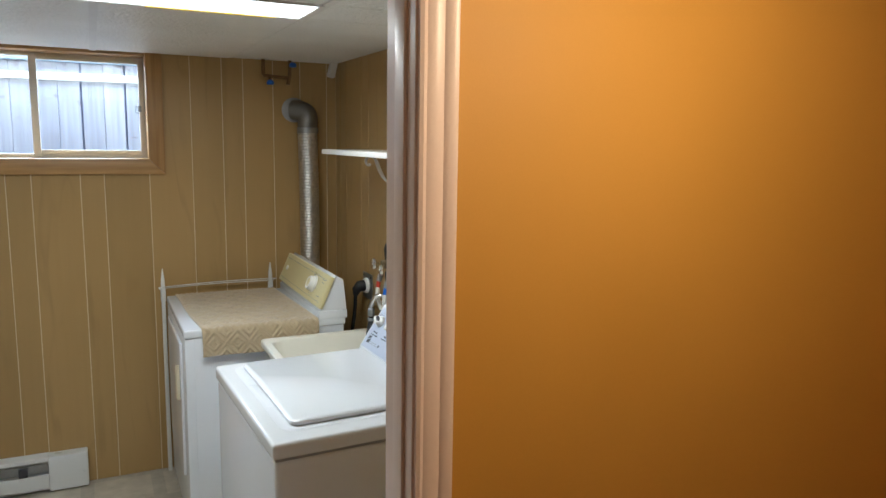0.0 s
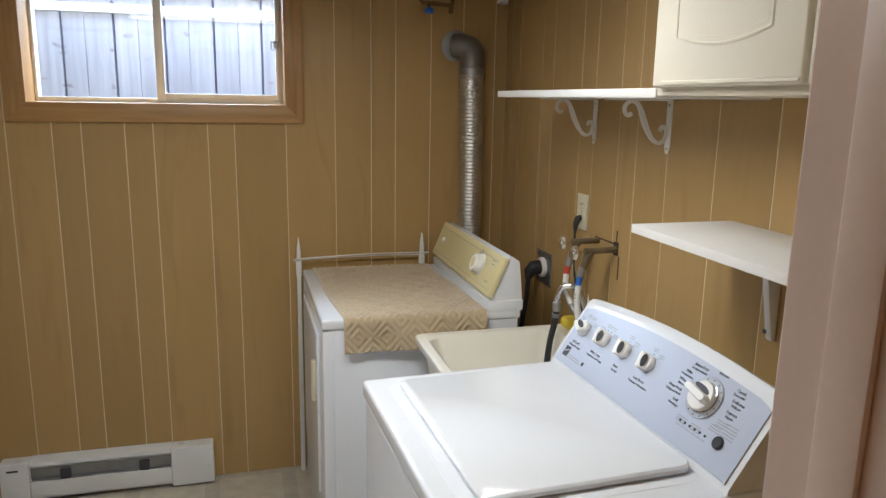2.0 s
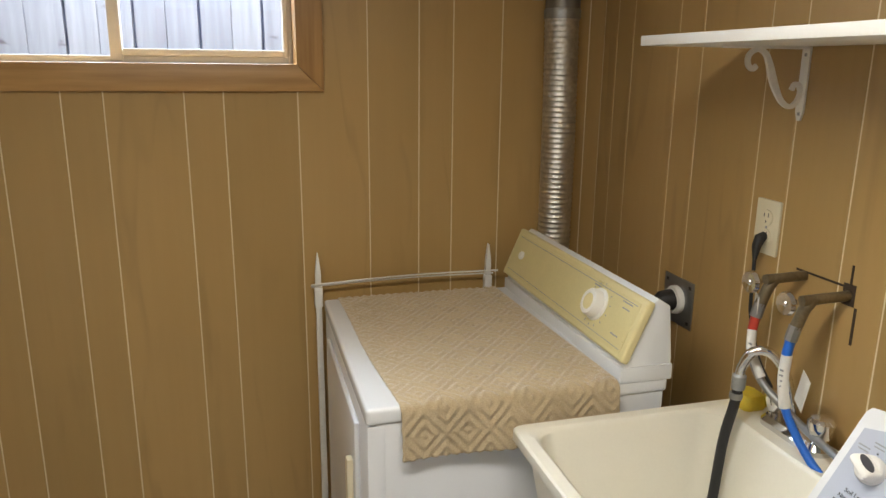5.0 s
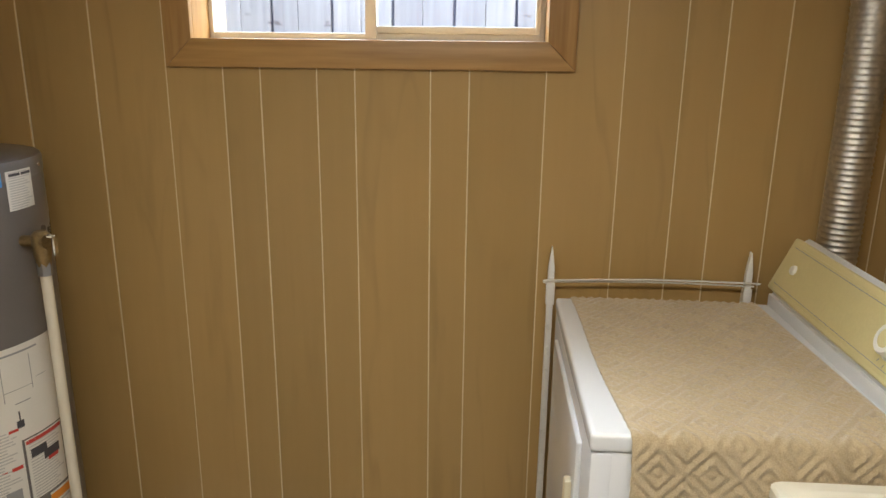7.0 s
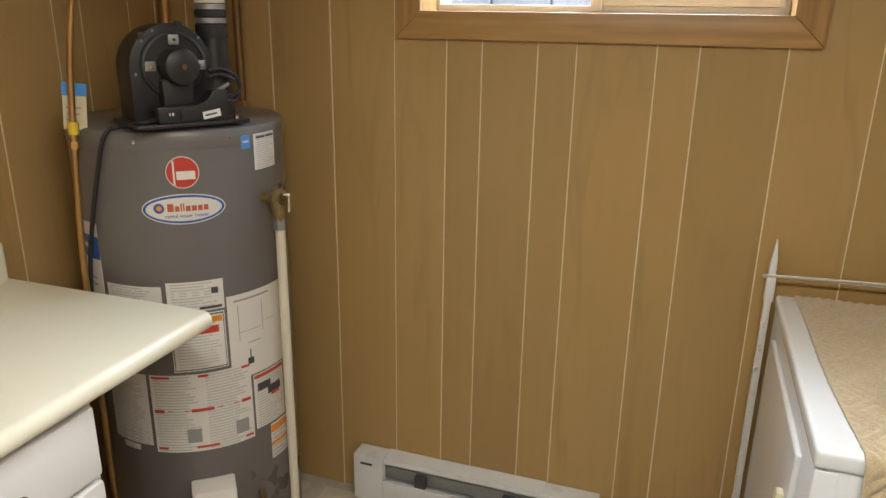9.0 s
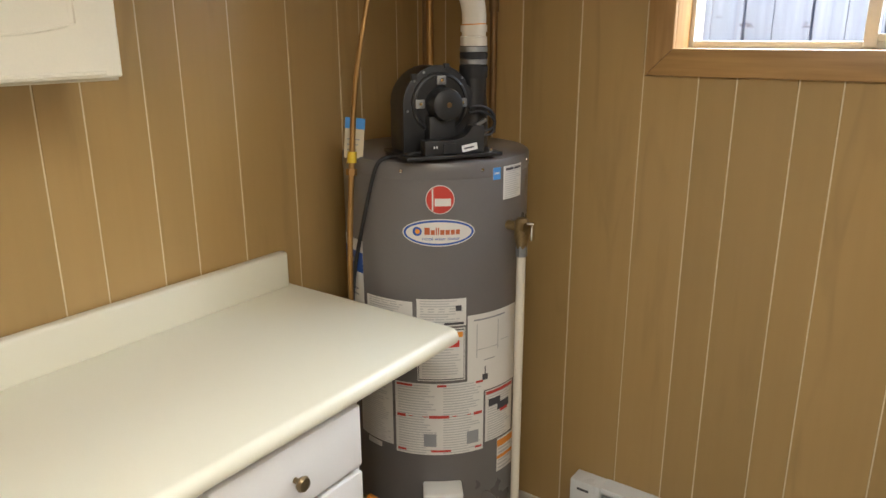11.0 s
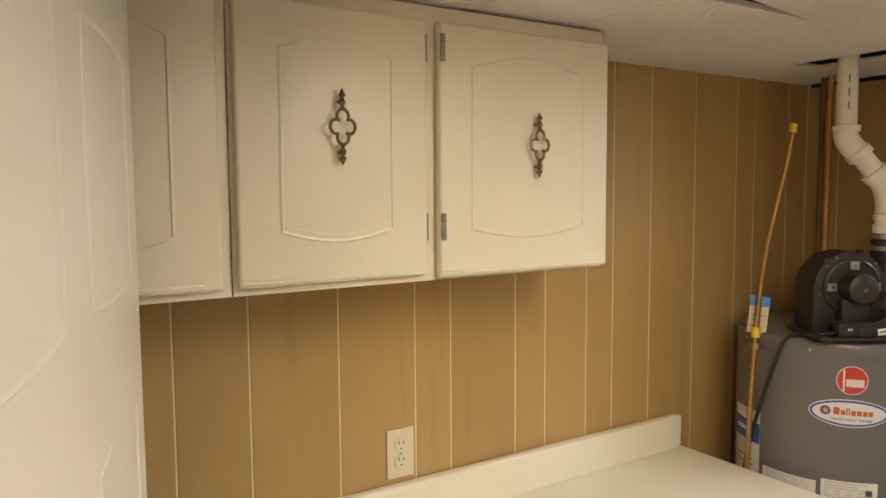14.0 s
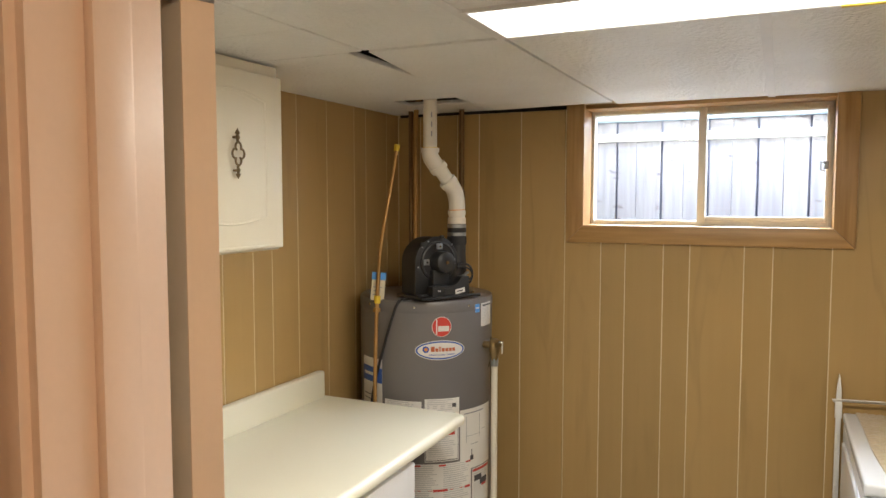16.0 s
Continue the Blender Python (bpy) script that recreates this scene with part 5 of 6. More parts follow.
# laundry sink
def rr_loop(bm, x0, x1, y0, y1, z, r, n=5):
    out = []
    for cx, cy, a0 in ((x1 - r, y1 - r, 0), (x0 + r, y1 - r, 90), (x0 + r, y0 + r, 180), (x1 - r, y0 + r, 270)):
        for k in range(n + 1):
            a = radians(a0 + 90 * k / n)
            out.append(bm.verts.new((cx + r * math.cos(a), cy + r * math.sin(a), z)))
    return out


def skin(bm, loops, cap_first=True, cap_last=True):
    for a, b in zip(loops, loops[1:]):
        for k in range(len(a)):
            bm.faces.new((a[k], a[(k + 1) % len(a)], b[(k + 1) % len(a)], b[k]))
    if cap_first:
        bm.faces.new(loops[0][::-1])
    if cap_last:
        bm.faces.new(loops[-1])
    return bm


sk = thing("laundry_sink", "cream plastic laundry sink on legs between the machines", "sink", at=(0.94, 3.2, 0))
bm = bmesh.new()
SX0, SX1, SY0, SY1, SZ = 0.654, 1.207, 2.955, 3.414, 0.822
loops = [rr_loop(bm, *a) for a in (
    (SX0 + 0.075, SX1 - 0.075, SY0 + 0.06, SY1 - 0.06, 0.47, 0.04), (SX0 + 0.022, SX1 - 0.02, SY0 + 0.02, SY1 - 0.02, SZ - 0.030, 0.03),
    (SX0 + 0.003, SX1, SY0 + 0.003, SY1 - 0.003, SZ - 0.028, 0.02), (SX0, SX1 + 0.002, SY0, SY1, SZ - 0.022, 0.02), (SX0, SX1 + 0.002, SY0, SY1, SZ - 0.004, 0.02), (SX0 + 0.004, SX1, SY0 + 0.004, SY1 - 0.004, SZ, 0.02),
    (SX0 + 0.026, SX1 - 0.098, SY0 + 0.026, SY1 - 0.026, SZ, 0.045), (SX0 + 0.034, SX1 - 0.106, SY0 + 0.034, SY1 - 0.034, SZ - 0.008, 0.045), (SX0 + 0.085, SX1 - 0.150, SY0 + 0.072, SY1 - 0.072, 0.53, 0.06), (SX0 + 0.115, SX1 - 0.18, SY0 + 0.10, SY1 - 0.10, 0.50, 0.06))]
part("basin", skin(bm, loops), SINKP, sk)
for x in (SX0 + 0.10, SX1 - 0.10):
    for y in (SY0 + 0.08, SY1 - 0.08):
        part("leg", tube([(x, y, 0.0), (x, y, 0.50)], 0.016, 10), SINKP, sk)
fa = thing("sink_faucet", "chrome two-handle laundry faucet with arched spout", "faucet", at=(1.165, 3.235, SZ))
bm = bmesh.new()
skin(bm, [rr_loop(bm, 1.138, 1.192, 3.155, 3.315, SZ, 0.024), rr_loop(bm, 1.138, 1.192, 3.155, 3.315, SZ + 0.010, 0.024), rr_loop(bm, 1.146, 1.184, 3.163, 3.307, SZ + 0.020, 0.018)])
part("base_plate", bm, CHROME, fa)
for y in (3.292, 3.178):
    part("handle", lathe([(0.014, 0.018), (0.014, 0.026), (0.020, 0.032), (0.0235, 0.052), (0.024, 0.062), (0.018, 0.068), (0.004, 0.069)], (1.165, y, SZ), 10), CHROME, fa)
part("spout", tube(curve_pts([(1.160, 3.235, SZ + 0.015), (1.155, 3.238, SZ + 0.055), (1.142, 3.255, SZ + 0.125), (1.120, 3.275, SZ + 0.160), (1.094, 3.292, SZ + 0.158), (1.080, 3.300, SZ + 0.125), (1.078, 3.301, SZ + 0.105)]), 0.0095, 12), CHROME, fa)
part("spout_end", lathe([(0.012, SZ + 0.080), (0.0135, SZ + 0.083), (0.0135, SZ + 0.108), (0.010, SZ + 0.112)], (1.078, 3.301, 0), 14), STEEL, fa)
ho = thing("drain_hose", "short black rubber hose on the faucet spout", "hose", at=(1.04, 3.30, 0.6))
part("hose", tube(curve_pts([(1.078, 3.301, SZ + 0.088), (1.075, 3.302, SZ + 0.05), (1.061, 3.305, SZ - 0.03), (1.050, 3.303, SZ - 0.15), (1.034, 3.300, 0.535)]), 0.0098, 12), RUBBER, ho)
part("clamp", lathe([(0.0125, SZ + 0.060), (0.013, SZ + 0.064), (0.0125, SZ + 0.072)], (1.076, 3.302, 0), 12), STEEL, ho)
so = thing("sponge", "yellow sponge on the sink ledge", "sponge", at=(1.16, 3.368, SZ))
bm = bmesh.new()
skin(bm, [rr_loop(bm, 1.140, 1.190, 3.345, 3.402, SZ + 0.0005, 0.012), rr_loop(bm, 1.137, 1.193, 3.342, 3.405, SZ + 0.008, 0.014), rr_loop(bm, 1.138, 1.192, 3.343, 3.404, SZ + 0.022, 0.014), rr_loop(bm, 1.143, 1.187, 3.348, 3.399, SZ + 0.031, 0.012)])
part("body", bm, SPONGE, so)


def tap(name, lab, y, z, wall_x, knob_x, hose_mat, pts, sleeve):
    t = thing(name, lab, "tap", group="laundry taps", at=(wall_x, y, z))
    part("stem_pipe", tube([(wall_x, y, z), (knob_x + 0.03, y, z - 0.002)], 0.0098, 12), VERDIGRIS, t, "tarnished brass pipe")
    part("valve_body", tube([(knob_x + 0.055, y, z + 0.002), (knob_x + 0.04, y + 0.002, z - 0.02), (knob_x + 0.028, y + 0.004, z - 0.055)], 0.0108, 12), VERDIGRIS, t)
    wheel = lathe([(0.006, -0.02), (0.006, -0.004), (0.020, -0.005), (0.0225, 0.0), (0.020, 0.007), (0.006, 0.006), (0.004, 0.009)], sides=10)
    part("hand_wheel", moved(wheel, Matrix.Translation((knob_x, y, z - 0.004)) @ Matrix.Rotation(radians(-90), 4, "Y")), CHROME, t, "lobed chrome hand wheel")
    part("hose_nut", tube([(knob_x + 0.029, y + 0.004, z - 0.050), (knob_x + 0.022, y + 0.005, z - 0.078)], 0.0115, 8), STEEL, t)
    part("hose_collar", tube([(knob_x + 0.023, y + 0.005, z - 0.075), (knob_x + 0.018, y + 0.005, z - 0.105)], 0.0090, 12), hose_mat, t)
    part("hose", tube(curve_pts(pts), 0.0076, 12), sleeve, t)
    return t


t1 = tap("hot_tap", "tarnished laundry tap with red-marked supply hose", 3.322, 1.115, EX, 1.098, REDHOSE, [(1.115, 3.327, 1.01), (1.112, 3.315, 0.96), (1.125, 3.285, 0.91), (1.15, 3.20, 0.86), (1.14, 3.05, 0.84), (1.12, 2.97, 0.80)], STEEL)
part("hose_sleeve", tube(curve_pts([(1.116, 3.327, 1.012), (1.113, 3.318, 0.968), (1.121, 3.293, 0.925)]), 0.0090, 12), PAPER, t1, "white printed sleeve")
part("tag", moved(box(-0.02, 0.02, -0.0006, 0.0006, -0.02, 0.015), Matrix.Translation((1.125, 3.335, 1.065)) @ Matrix.Rotation(radians(60), 4, "Z")), PAPER, t1)
t2 = tap("cold_tap", "tarnished laundry tap with blue supply hose", 3.212, 1.108, EX, 1.086, BLUEHOSE, [(1.104, 3.217, 1.00), (1.102, 3.214, 0.95), (1.106, 3.195, 0.89), (1.120, 3.13, 0.82), (1.122, 3.02, 0.79), (1.11, 2.97, 0.72)], BLUEHOSE)
part("hose_sleeve", tube(curve_pts([(1.105, 3.217, 1.004), (1.102, 3.215, 0.955), (1.104, 3.205, 0.905)]), 0.0096, 12), PAPER, t2, "white printed sleeve")
part("tag", moved(box(-0.018, 0.018, -0.0006, 0.0006, -0.05, 0.02), Matrix.Translation((1.125, 3.188, 0.955)) @ Matrix.Rotation(radians(70), 4, "Z") @ Matrix.Rotation(radians(-18), 4, "Y")), PAPER, t2)
for t, px, py, pz in ((t1, 1.1065, 3.316, 0.985), (t2, 1.094, 3.2125, 0.975)):
    for k in range(4):
        part("print_bar", box(px - 0.0012, px + 0.0012, py - 0.0035, py + 0.0035, pz - 0.010 * k, pz - 0.010 * k + 0.003), GREYTXT, t)
hl = structure("trim_pipe_hole", box(EX - 0.0012, EX + 0.002, 3.198, 3.226, 1.09, 1.13), DARKSLOT, "rough dark hole round the pipe in the panelling")
part("crack", box(EX - 0.001, EX + 0.002, 3.208, 3.213, 1.128, 1.165), DARKSLOT, hl)
part("crack", box(EX - 0.001, EX + 0.002, 3.225, 3.345, 1.121, 1.125), DARKSLOT, hl)
part("stain", box(EX - 0.0008, EX + 0.002, 3.190, 3.196, 1.02, 1.09), DARKSLOT, hl)

oe = outlet("wall_outlet", "ivory duplex outlet with a black plug in it", EX, 3.437, 1.187, -1)
pc = thing("washer_cord", "black power cord plugged into the wall outlet", "power cord", at=(1.2, 3.45, 1.16))
part("plug", tube([(EX - 0.008, 3.437, 1.168), (EX - 0.019, 3.436, 1.165), (EX - 0.026, 3.435, 1.147), (EX - 0.027, 3.435, 1.117)], 0.011, 10, radii=[0.010, 0.0115, 0.0095, 0.004]), RUBBER, pc)
part("cord", tube(curve_pts([(EX - 0.027, 3.435, 1.12), (EX - 0.028, 3.431, 1.06), (EX - 0.028, 3.425, 1.00), (EX - 0.026, 3.39, 0.92), (EX - 0.02, 3.34, 0.86), (EX - 0.006, 3.30, 0.78)]), 0.0038, 8), RUBBER, pc)
do = thing("dryer_outlet", "grey steel outlet plate for the dryer", "outlet", at=(EX, 3.724, 0.936))
part("plate", box(EX - 0.004, EX, 3.662, 3.786, 0.876, 0.996, bevel=0.0015), STEEL, do)
part("socket", moved(lathe([(0.036, 0.0), (0.036, 0.010), (0.032, 0.014)], sides=28), Matrix.Translation((EX - 0.004, 3.728, 0.938)) @ Matrix.Rotation(radians(-90), 4, "Y")), PLASTICW, do, "white round socket")
for y in (3.676, 3.772):
    for z in (0.89, 0.982):
        part("screw", box(EX - 0.0055, EX - 0.004, y - 0.004, y + 0.004, z - 0.004, z + 0.004), DARKTXT, do)
dc = thing("power_cable", "thick black dryer cable with a round plug", "power cord", at=(1.17, 3.73, 0.93))
part("plug", tube([(EX - 0.016, 3.730, 0.938), (EX - 0.040, 3.732, 0.935), (EX - 0.054, 3.734, 0.920), (EX - 0.058, 3.735, 0.895)], 0.025, 16, radii=[0.027, 0.027, 0.022, 0.012]), RUBBER, dc)
part("cord", tube(curve_pts([(EX - 0.058, 3.735, 0.90), (EX - 0.061, 3.738, 0.82), (EX - 0.075, 3.75, 0.65), (EX - 0.06, 3.77, 0.35), (EX - 0.05, 3.78, 0.02)]), 0.0085, 10), RUBBER, dc)

# washer
wa = thing("washing_machine", "white top-loading washer with grey-blue control console", "washing machine", at=(0.73, 2.6, 0))
WY0, WY1 = 2.252, 2.934
part("cabinet", box(0.408, 1.045, WY0 + 0.004, WY1 - 0.004, 0.03, 0.838, bevel=0.012, seg=3), ENAMEL_SIDE, wa)
part("top_panel", box(0.402, 1.050, WY0, WY1, 0.842, 0.884, bevel=0.012, seg=4), ENAMEL, wa)
part("seam", box(0.411, 1.042, WY0 + 0.007, WY1 - 0.007, 0.836, 0.844), GREYTXT, wa)
bm = bmesh.new()
skin(bm, [rr_loop(bm, 0.446, 0.890, WY0 + 0.060, WY1 - 0.040, 0.8825, 0.04), rr_loop(bm, 0.446, 0.890, WY0 + 0.060, WY1 - 0.040, 0.8845, 0.04), rr_loop(bm, 0.450, 0.886, WY0 + 0.064, WY1 - 0.044, 0.8848, 0.038)])
part("lid_well", bm, ENAMEL_SIDE, wa)
bm = bmesh.new()
L = (0.474, 0.884, WY0 + 0.085, WY1 - 0.060)
skin(bm, [rr_loop(bm, L[0] + 0.004, L[1], L[2] + 0.004, L[3] - 0.004, 0.8855, 0.022), rr_loop(bm, L[0], L[1], L[2], L[3], 0.889, 0.025), rr_loop(bm, L[0], L[1], L[2], L[3], 0.897, 0.025), rr_loop(bm, L[0] + 0.005, L[1] - 0.003, L[2] + 0.005, L[3] - 0.005, 0.901, 0.022)])
part("lid", bm, ENAMEL, wa, "smooth white lid")
bm = bmesh.new()
skin(bm, [rr_loop(bm, 0.452, 0.476, 2.50, 2.70, 0.8852, 0.010), rr_loop(bm, 0.456, 0.476, 2.51, 2.69, 0.8866, 0.008)])
part("finger_grip", bm, ENAMEL_SIDE, wa)
for y in (WY0 + 0.06, WY1 - 0.06):
    for x in (0.46, 0.99):
        part("foot", lathe([(0.022, 0.0), (0.022, 0.012), (0.008, 0.014), (0.008, 0.032)], (x, y, 0), 12), BLACK, wa)
U = Vector((0.100, 0, 0.145)).normalized()
KL = 0.182
CY_A, CY_B = 2.258, 2.926        # ends of the console


def crown(y):
    """How far the console's upper edge bows up along its length."""
    return 0.020 * math.sin(math.pi * min(1, max(0, (y - CY_A) / (CY_B - CY_A))))


def console_mesh():
    outline = [(0.888, 0.884, 0), (0.890, 0.892, 0), (0.985, 1.030, 1), (0.993, 1.040, 1), (1.003, 1.044, 1), (1.014, 1.040, 1), (1.044, 1.012, 1), (1.090, 0.955, 0.4), (1.098, 0.884, 0)]
    bm = bmesh.new()
    rings = []
    for k in range(25):
        y = CY_A + (CY_B - CY_A) * k / 24
        tuck = 0.006 if k in (0, 24) else 0.0
        cx, cz = 0.99, 0.95
        rings.append([bm.verts.new((x + (cx - x) * tuck * 4 + U.x * crown(y) * w, y, z + (cz - z) * tuck * 4 * (z > 0.886) + U.z * crown(y) * w)) for x, z, w in outline])
    for a, b in zip(rings, rings[1:]):
        for k in range(len(outline)):
            bm.faces.new((a[k], a[(k + 1) % len(outline)], b[(k + 1) % len(outline)], b[k]))
    bm.faces.new(rings[0][::-1])
    bm.faces.new(rings[-1])
    return bm


cs = part("console", console_mesh(), ENAMEL, wa, "white plastic console")
FW = Matrix.Translation((0.892, 2.942, 0.895)) @ Matrix(((0, U.x, -U.z, 0), (-1, 0, 0, 0), (0, U.z, U.x, 0), (0, 0, 0, 1)))
bm = bmesh.new()
face = [(0.030, 0.004), (0.672, 0.004)] + [(0.672 - 0.642 * k / 20, KL - 0.024 + crown(2.942 - (0.672 - 0.642 * k / 20)) - (0.007 if k in (0, 20) else 0)) for k in range(21)]
lower, upper = [bm.verts.new((x, y, -0.003)) for x, y in face], [bm.verts.new((x, y, 0.0026)) for x, y in face]
skin(bm, [lower, upper])
fp = part("control_panel", moved(bm, FW), GREYPANEL, wa, "grey-blue control panel")
PZ = 0.0030


def on_panel(name, bm, x, y, mat, parent, turn=0):
    return part(name, moved(bm, FW @ Matrix.Translation((x, y, PZ)) @ Matrix.Rotation(radians(turn), 4, "Z")), mat, parent)


KS = Matrix.Diagonal((0.87, 0.87, 0.95, 1))


def small_knob(x, y, turn):
    k = on_panel("selector_knob", moved(lathe([(0.0225, -0.001), (0.023, 0.006), (0.0215, 0.011), (0.0195, 0.013), (0.003, 0.013)], sides=26), KS), x, y, PLASTICW, fp)
    bm = bmesh.new()
    skin(bm, [rr_loop(bm, -0.013, 0.015, -0.0225, 0.0225, 0.010, 0.011), rr_loop(bm, -0.012, 0.010, -0.022, 0.022, 0.018, 0.009), rr_loop(bm, -0.0115, 0.001, -0.0215, 0.0215, 0.026, 0.005), rr_loop(bm, -0.0095, -0.002, -0.0195, 0.0195, 0.0275, 0.0035)])
    on_panel("knob_grip", moved(bm, KS), x, y, PLASTICW, k, turn)
    inlay = lathe([(0.0148, -0.003), (0.0150, 0.0010), (0.0142, 0.0016), (0.002, 0.0012)], sides=24)
    moved(inlay, Matrix.Translation((0.0062, 0, 0.0215)) @ Matrix.Rotation(radians(41), 4, "Y") @ Matrix.Diagonal((0.46, 1.12, 1, 1)))
    on_panel("grip_inlay", moved(inlay, KS), x, y, DARKTXT, k, turn)
    return k


KN = ((0.073, 0.106, 62, "Soil Level", "Niveau de saleté"), (0.164, 0.108, 9, "Wash Temp", "Température de lavage"), (0.252, 0.110, 11, "Rinse", "Rinçage"), (0.342, 0.112, 12, "Stain Boost", "Traitement des taches"))
for x, y, turn, en, fr_ in KN:
    small_knob(x, y, turn)
    on_panel("lettering", text_bm(en, 0.0085), x, y - 0.040, DARKTXT, fp)
    on_panel("lettering", text_bm(fr_, 0.0075), x + 0.004, y - 0.050, DARKTXT, fp)
    for k, a in enumerate((-50, -15, 20, 55) if x < 0.2 else (-5, 40)):
        on_panel("print_mark", box(-0.0013, 0.0013, 0.023, 0.0255, 0, 0.0004), x, y, DARKTXT, fp, -a)
        on_panel("print_bar", box(-0.009, 0.009, 0.0, 0.0020, 0, 0.0004), x + 0.036 * math.sin(radians(a)), y + 0.036 * math.cos(radians(a)), GREYTXT, fp)
        on_panel("print_bar", box(-0.007, 0.009, 0.0, 0.0018, 0, 0.0004), x + 0.036 * math.sin(radians(a)), y + 0.036 * math.cos(radians(a)) - 0.005, GREYTXT, fp)
on_panel("maker_mark", box(-0.011, 0.011, -0.013, 0.013, 0, 0.0004), 0.060, 0.036, DARKTXT, fp)
on_panel("maker_mark", box(-0.010, 0.010, -0.0012, 0.0012, 0.0004, 0.0008), 0.060, 0.038, GREYPANEL, fp, 24)
on_panel("print_bar", box(-0.028, 0.028, 0, 0.0018, 0, 0.0004), 0.098, 0.030, GREYTXT, fp)
on_panel("print_bar", box(-0.035, 0.030, 0, 0.0018, 0, 0.0004), 0.104, 0.024, GREYTXT, fp)
on_panel("print_mark", lathe([(0.005, 0), (0.005, 0.0004)], sides=14), 0.145, 0.030, DARKTXT, fp)
DXX, DYY = 0.528, 0.112
dial = on_panel("cycle_dial", lathe([(0.043, -0.001), (0.043, 0.002), (0.0425, 0.0025)], sides=40), DXX, DYY, simple("satin_ring", (0.42, 0.42, 0.43), 0.35, 0.8), fp)
on_panel("dial_ring", lathe([(0.0305, 0.001), (0.0305, 0.012), (0.029, 0.015), (0.026, 0.016), (0.003, 0.016)], sides=36), DXX, DYY, PLASTICW, dial)
on_panel("dial_rim", lathe([(0.0325, 0.0015), (0.0325, 0.005), (0.0305, 0.006)], sides=36), DXX, DYY, CHROME, dial)
bm = bmesh.new()
skin(bm, [rr_loop(bm, -0.0085, 0.0085, -0.029, 0.037, 0.014, 0.008), rr_loop(bm, -0.008, 0.008, -0.028, 0.036, 0.026, 0.0075), rr_loop(bm, -0.0065, 0.0065, -0.026, 0.034, 0.029, 0.006)])
on_panel("dial_grip", bm, DXX, DYY, PLASTICW, dial, 80)
inlay = lathe([(0.020, 0.0155), (0.0198, 0.0172), (0.002, 0.0168)], sides=24)
moved(inlay, Matrix.Translation((0.0125, 0.004, 0)) @ Matrix.Diagonal((0.34, 1.1, 1, 1)))
on_panel("dial_inlay", inlay, DXX, DYY, DARKTXT, dial, 80)
for k in range(14):
    a = 360 * k / 14
    on_panel("dial_mark", lathe([(0.0016, 0.0025), (0.0016, 0.003)], sides=8), DXX + 0.0378 * math.sin(radians(a)), DYY + 0.0378 * math.cos(radians(a)), DARKTXT, dial)
for en, fr_, dx, dy in (("Heavy Duty", "Service intense", -0.050, 0.050), ("Normal", "", 0.010, 0.056), ("Casual", "Tout-aller", 0.068, 0.043), ("Bulky", "Volumineux", -0.072, 0.030), ("Whites", "Blancs", -0.074, 0.010), ("Deep Wash", "Lavage profond", -0.082, -0.010), ("Soak", "Trempage", -0.062, -0.032), ("Delicates", "Délicats", 0.076, 0.022), ("Express", "Rapide", 0.076, 0.000)):
    on_panel("lettering", text_bm(en, 0.0085), DXX + dx, DYY + dy, DARKTXT, fp)
    if fr_:
        on_panel("lettering", text_bm(fr_, 0.0075), DXX + dx, DYY + dy - 0.009, DARKTXT, fp)
for dx, dy in ((0.070, -0.022), (0.062, -0.035), (0.02, -0.054), (-0.02, -0.054)):
    for k in range(3):
        on_panel("print_bar", box(-0.014, 0.014, 0, 0.0018, 0, 0.0004), DXX + dx, DYY + dy - 0.005 * k, GREYTXT, fp)
for k in range(6):
    on_panel("indicator", lathe([(0.0026, 0), (0.0026, 0.0012), (0.001, 0.0018)], sides=12), 0.507 + 0.0145 * k, 0.052, DARKTXT, fp)
    on_panel("print_bar", box(-0.006, 0.006, 0, 0.0016, 0, 0.0004), 0.507 + 0.0145 * k, 0.042, GREYTXT, fp)
on_panel("start_button", lathe([(0.0122, -0.001), (0.0122, 0.003), (0.010, 0.0045), (0.002, 0.004)], sides=24), 0.614, 0.055, BLACK, fp)
for k in range(5):
    on_panel("print_bar", box(-0.016, 0.016, 0, 0.0018, 0, 0.0004), 0.622, 0.092 - 0.006 * k, GREYTXT, fp)

# the machine stands a little askew
wa.matrix_basis = Matrix.Translation((0.414, 2.922, 0)) @ Matrix.Rotation(radians(2.6), 4, "Z") @ Matrix.Translation((-0.402, -2.93, 0)) @ wa.matrix_basis

# shelves, brackets and cabinet on the east wall
sh = thing("wall_shelf", "long white melamine shelf on scroll brackets", "shelf", group="white shelves", at=(1.085, 2.74, 1.553))
part("board", box(0.946, EX - 0.001, 2.614, 3.533, 1.545, 1.564, bevel=0.002), SHELFW, sh)
SCROLL = ((1.106, 1.509), (1.098, 1.503), (1.088, 1.51), (1.086, 1.524), (1.095, 1.535), (1.11, 1.538), (1.124, 1.53), (1.134, 1.512), (1.143, 1.489), (1.155, 1.465), (1.17, 1.444), (1.188, 1.434), (1.203, 1.441), (1.21, 1.459), (1.205, 1.474), (1.195, 1.475), (1.19, 1.465))


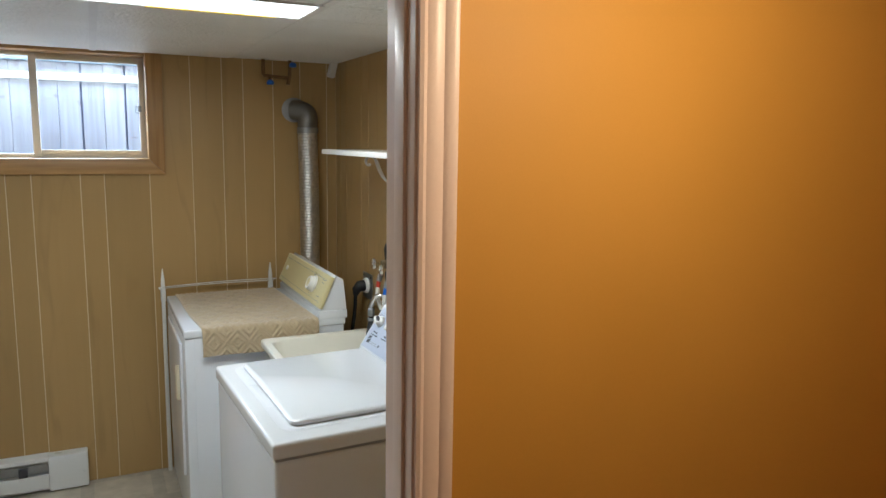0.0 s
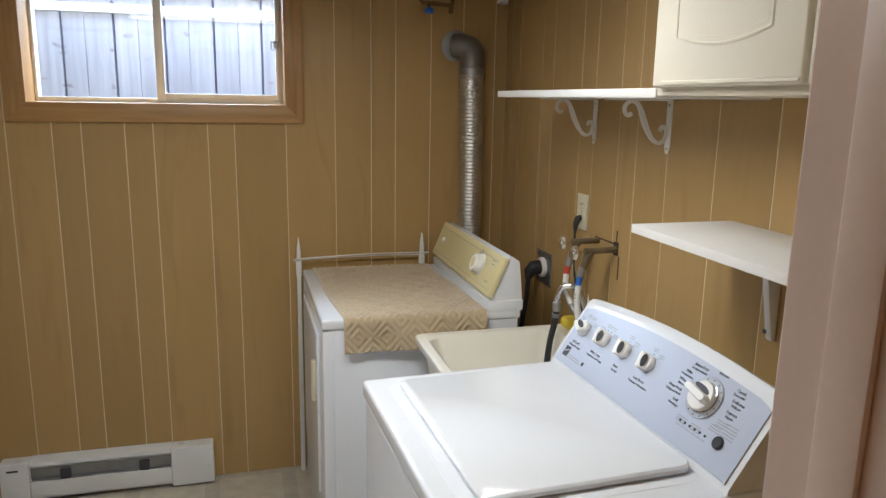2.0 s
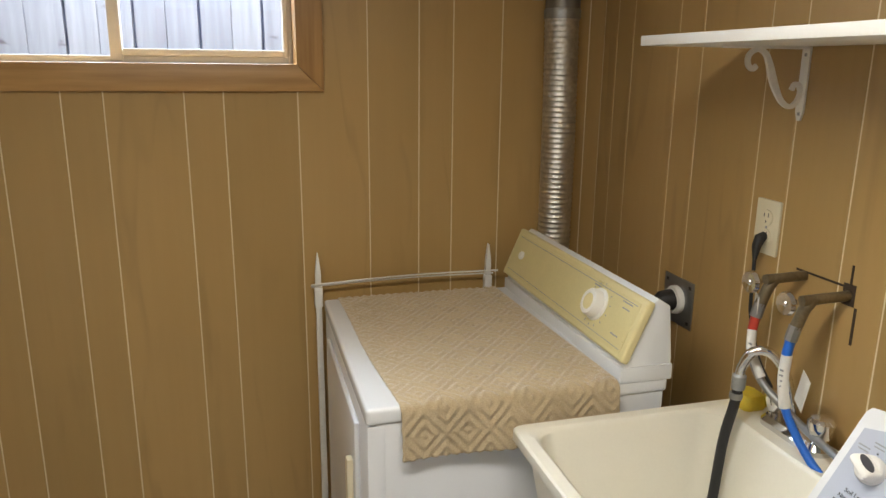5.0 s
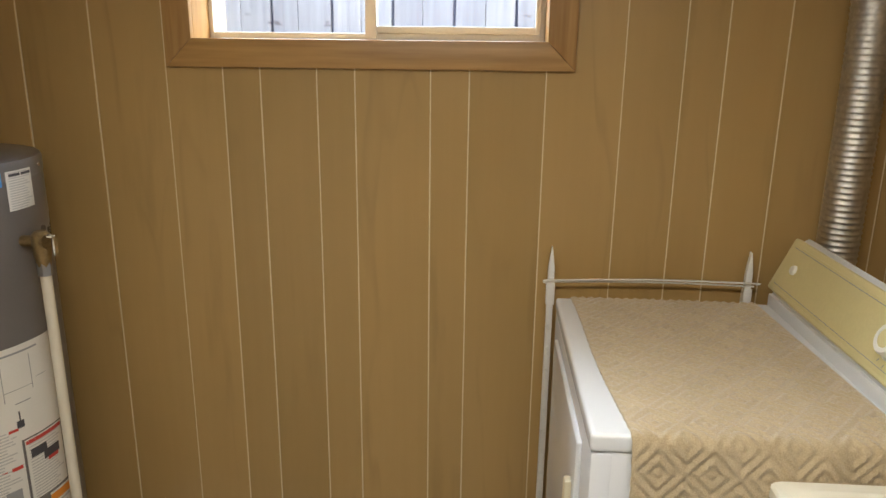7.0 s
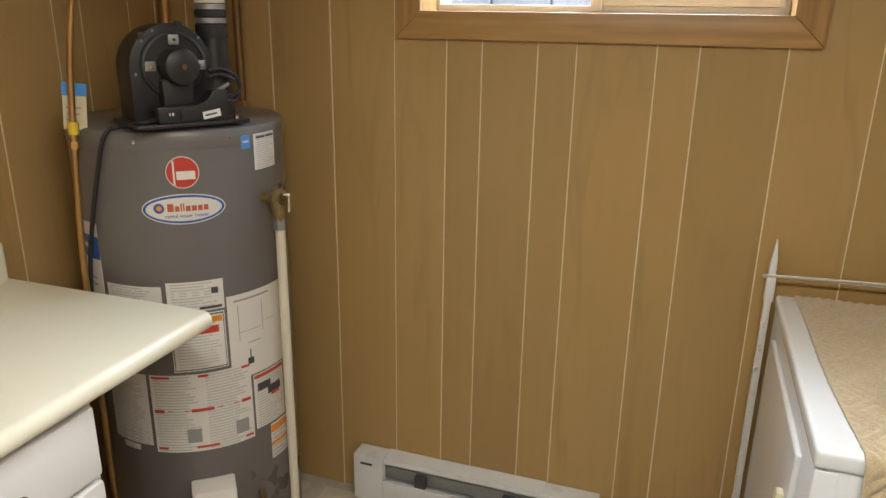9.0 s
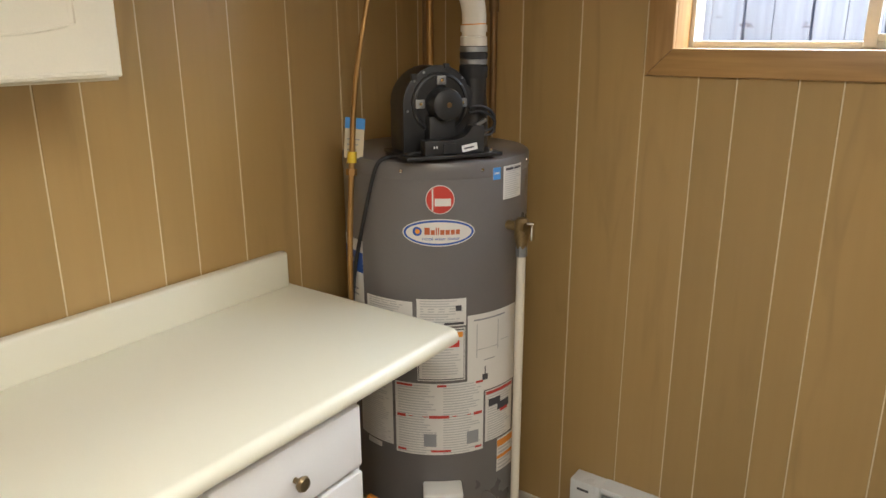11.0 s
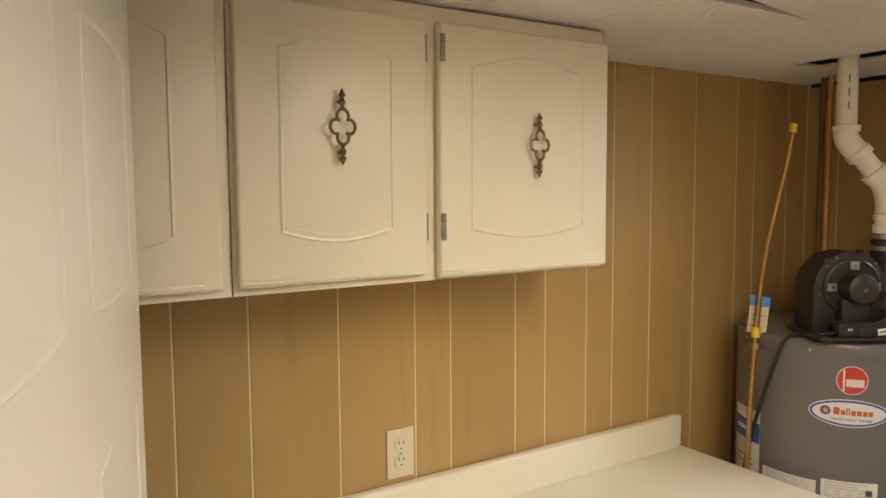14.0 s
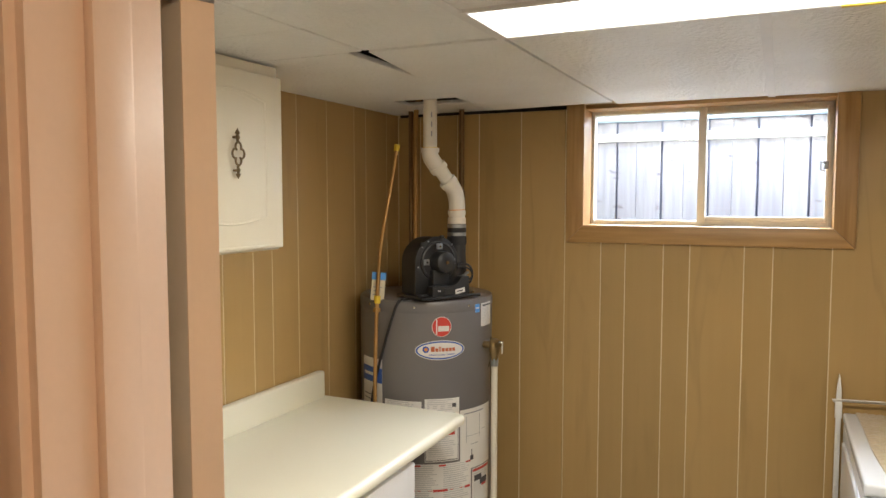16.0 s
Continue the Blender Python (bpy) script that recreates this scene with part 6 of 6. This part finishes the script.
def ribbon(bm, path, y, thick, width):
    """A flat bar cut to a curve in the x-z plane, broadest in its middle."""
    p = curve_pts([(a, 0, b) for a, b in path], 5)
    rings = []
    for k, q in enumerate(p):
        d = (p[min(k + 1, len(p) - 1)] - p[max(k - 1, 0)]).normalized()
        u = k / (len(p) - 1)
        w = width * (0.36 + 0.24 * math.exp(-((u - 0.5) / 0.09) ** 2))
        side = Vector((-d.z, 0, d.x)) * w
        rings.append([bm.verts.new((c.x, y + e, c.z)) for c, e in ((q - side, -thick), (q + side, -thick), (q + side, thick), (q - side, thick))])
    for a, b in zip(rings, rings[1:]):
        for k in range(4):
            bm.faces.new((a[k], a[(k + 1) % 4], b[(k + 1) % 4], b[k]))
    bm.faces.new(rings[0][::-1])
    bm.faces.new(rings[-1])


for y in (3.388, 2.981):
    bm = prism([(y - 0.010, 1.544), (y - 0.010, 1.424), (y - 0.004, 1.407), (y + 0.004, 1.407), (y + 0.010, 1.424), (y + 0.010, 1.544)], "x", EX - 0.005, EX - 0.0005)
    add_box(bm, 1.035, EX - 0.0005, y - 0.010, y + 0.010, 1.540, 1.5445)
    ribbon(bm, SCROLL, y, 0.003, 0.0125)
    br = part("scroll_bracket", bm, PLASTICW, sh, "white scrolled metal bracket")
    for z in (1.42, 1.53):
        part("screw", box(EX - 0.0055, EX - 0.004, y - 0.003, y + 0.003, z - 0.003, z + 0.003), STEEL, br)
sh2 = thing("wall_shelf", "short white melamine shelf above the washer", "shelf", group="white shelves", at=(1.085, 2.3, 1.272))
part("board", box(0.965, EX - 0.001, 1.90, 2.702, 1.260, 1.279, bevel=0.002), SHELFW, sh2)
for y in (2.536, 2.06):
    bm = prism([(EX - 0.001, 1.052), (EX - 0.010, 1.052), (EX - 0.014, 1.067), (EX - 0.044, 1.240), (1.02, 1.252), (1.02, 1.2595), (EX - 0.001, 1.2595)], "y", y - 0.009, y + 0.009, 0.002)
    b2 = part("blade_bracket", bm, PLASTICW, sh2, "white pressed-steel bracket")
    part("screw", box(EX - 0.024, EX - 0.021, y - 0.004, y + 0.004, 1.069, 1.077), DARKTXT, b2)
ec = thing("wall_cabinet", "cream painted wall cabinet at the end of the long shelf", "cabinet", group="wall cabinets", at=(1.09, 2.3, 1.551))
part("body", box(0.948, EX - 0.001, 1.95, 2.612, 1.549, 1.966, bevel=0.002), CABPAINT, ec)
cab_door(ec, 0.948, 2.205, 2.600, 1.564, 1.952, -1, 2.27)
cab_door(ec, 0.948, 1.96, 2.195, 1.564, 1.952, -1)
for z in (1.66, 1.89):
    hinge_bits(ec, 0.9455, 2.606, z, -1, 1)
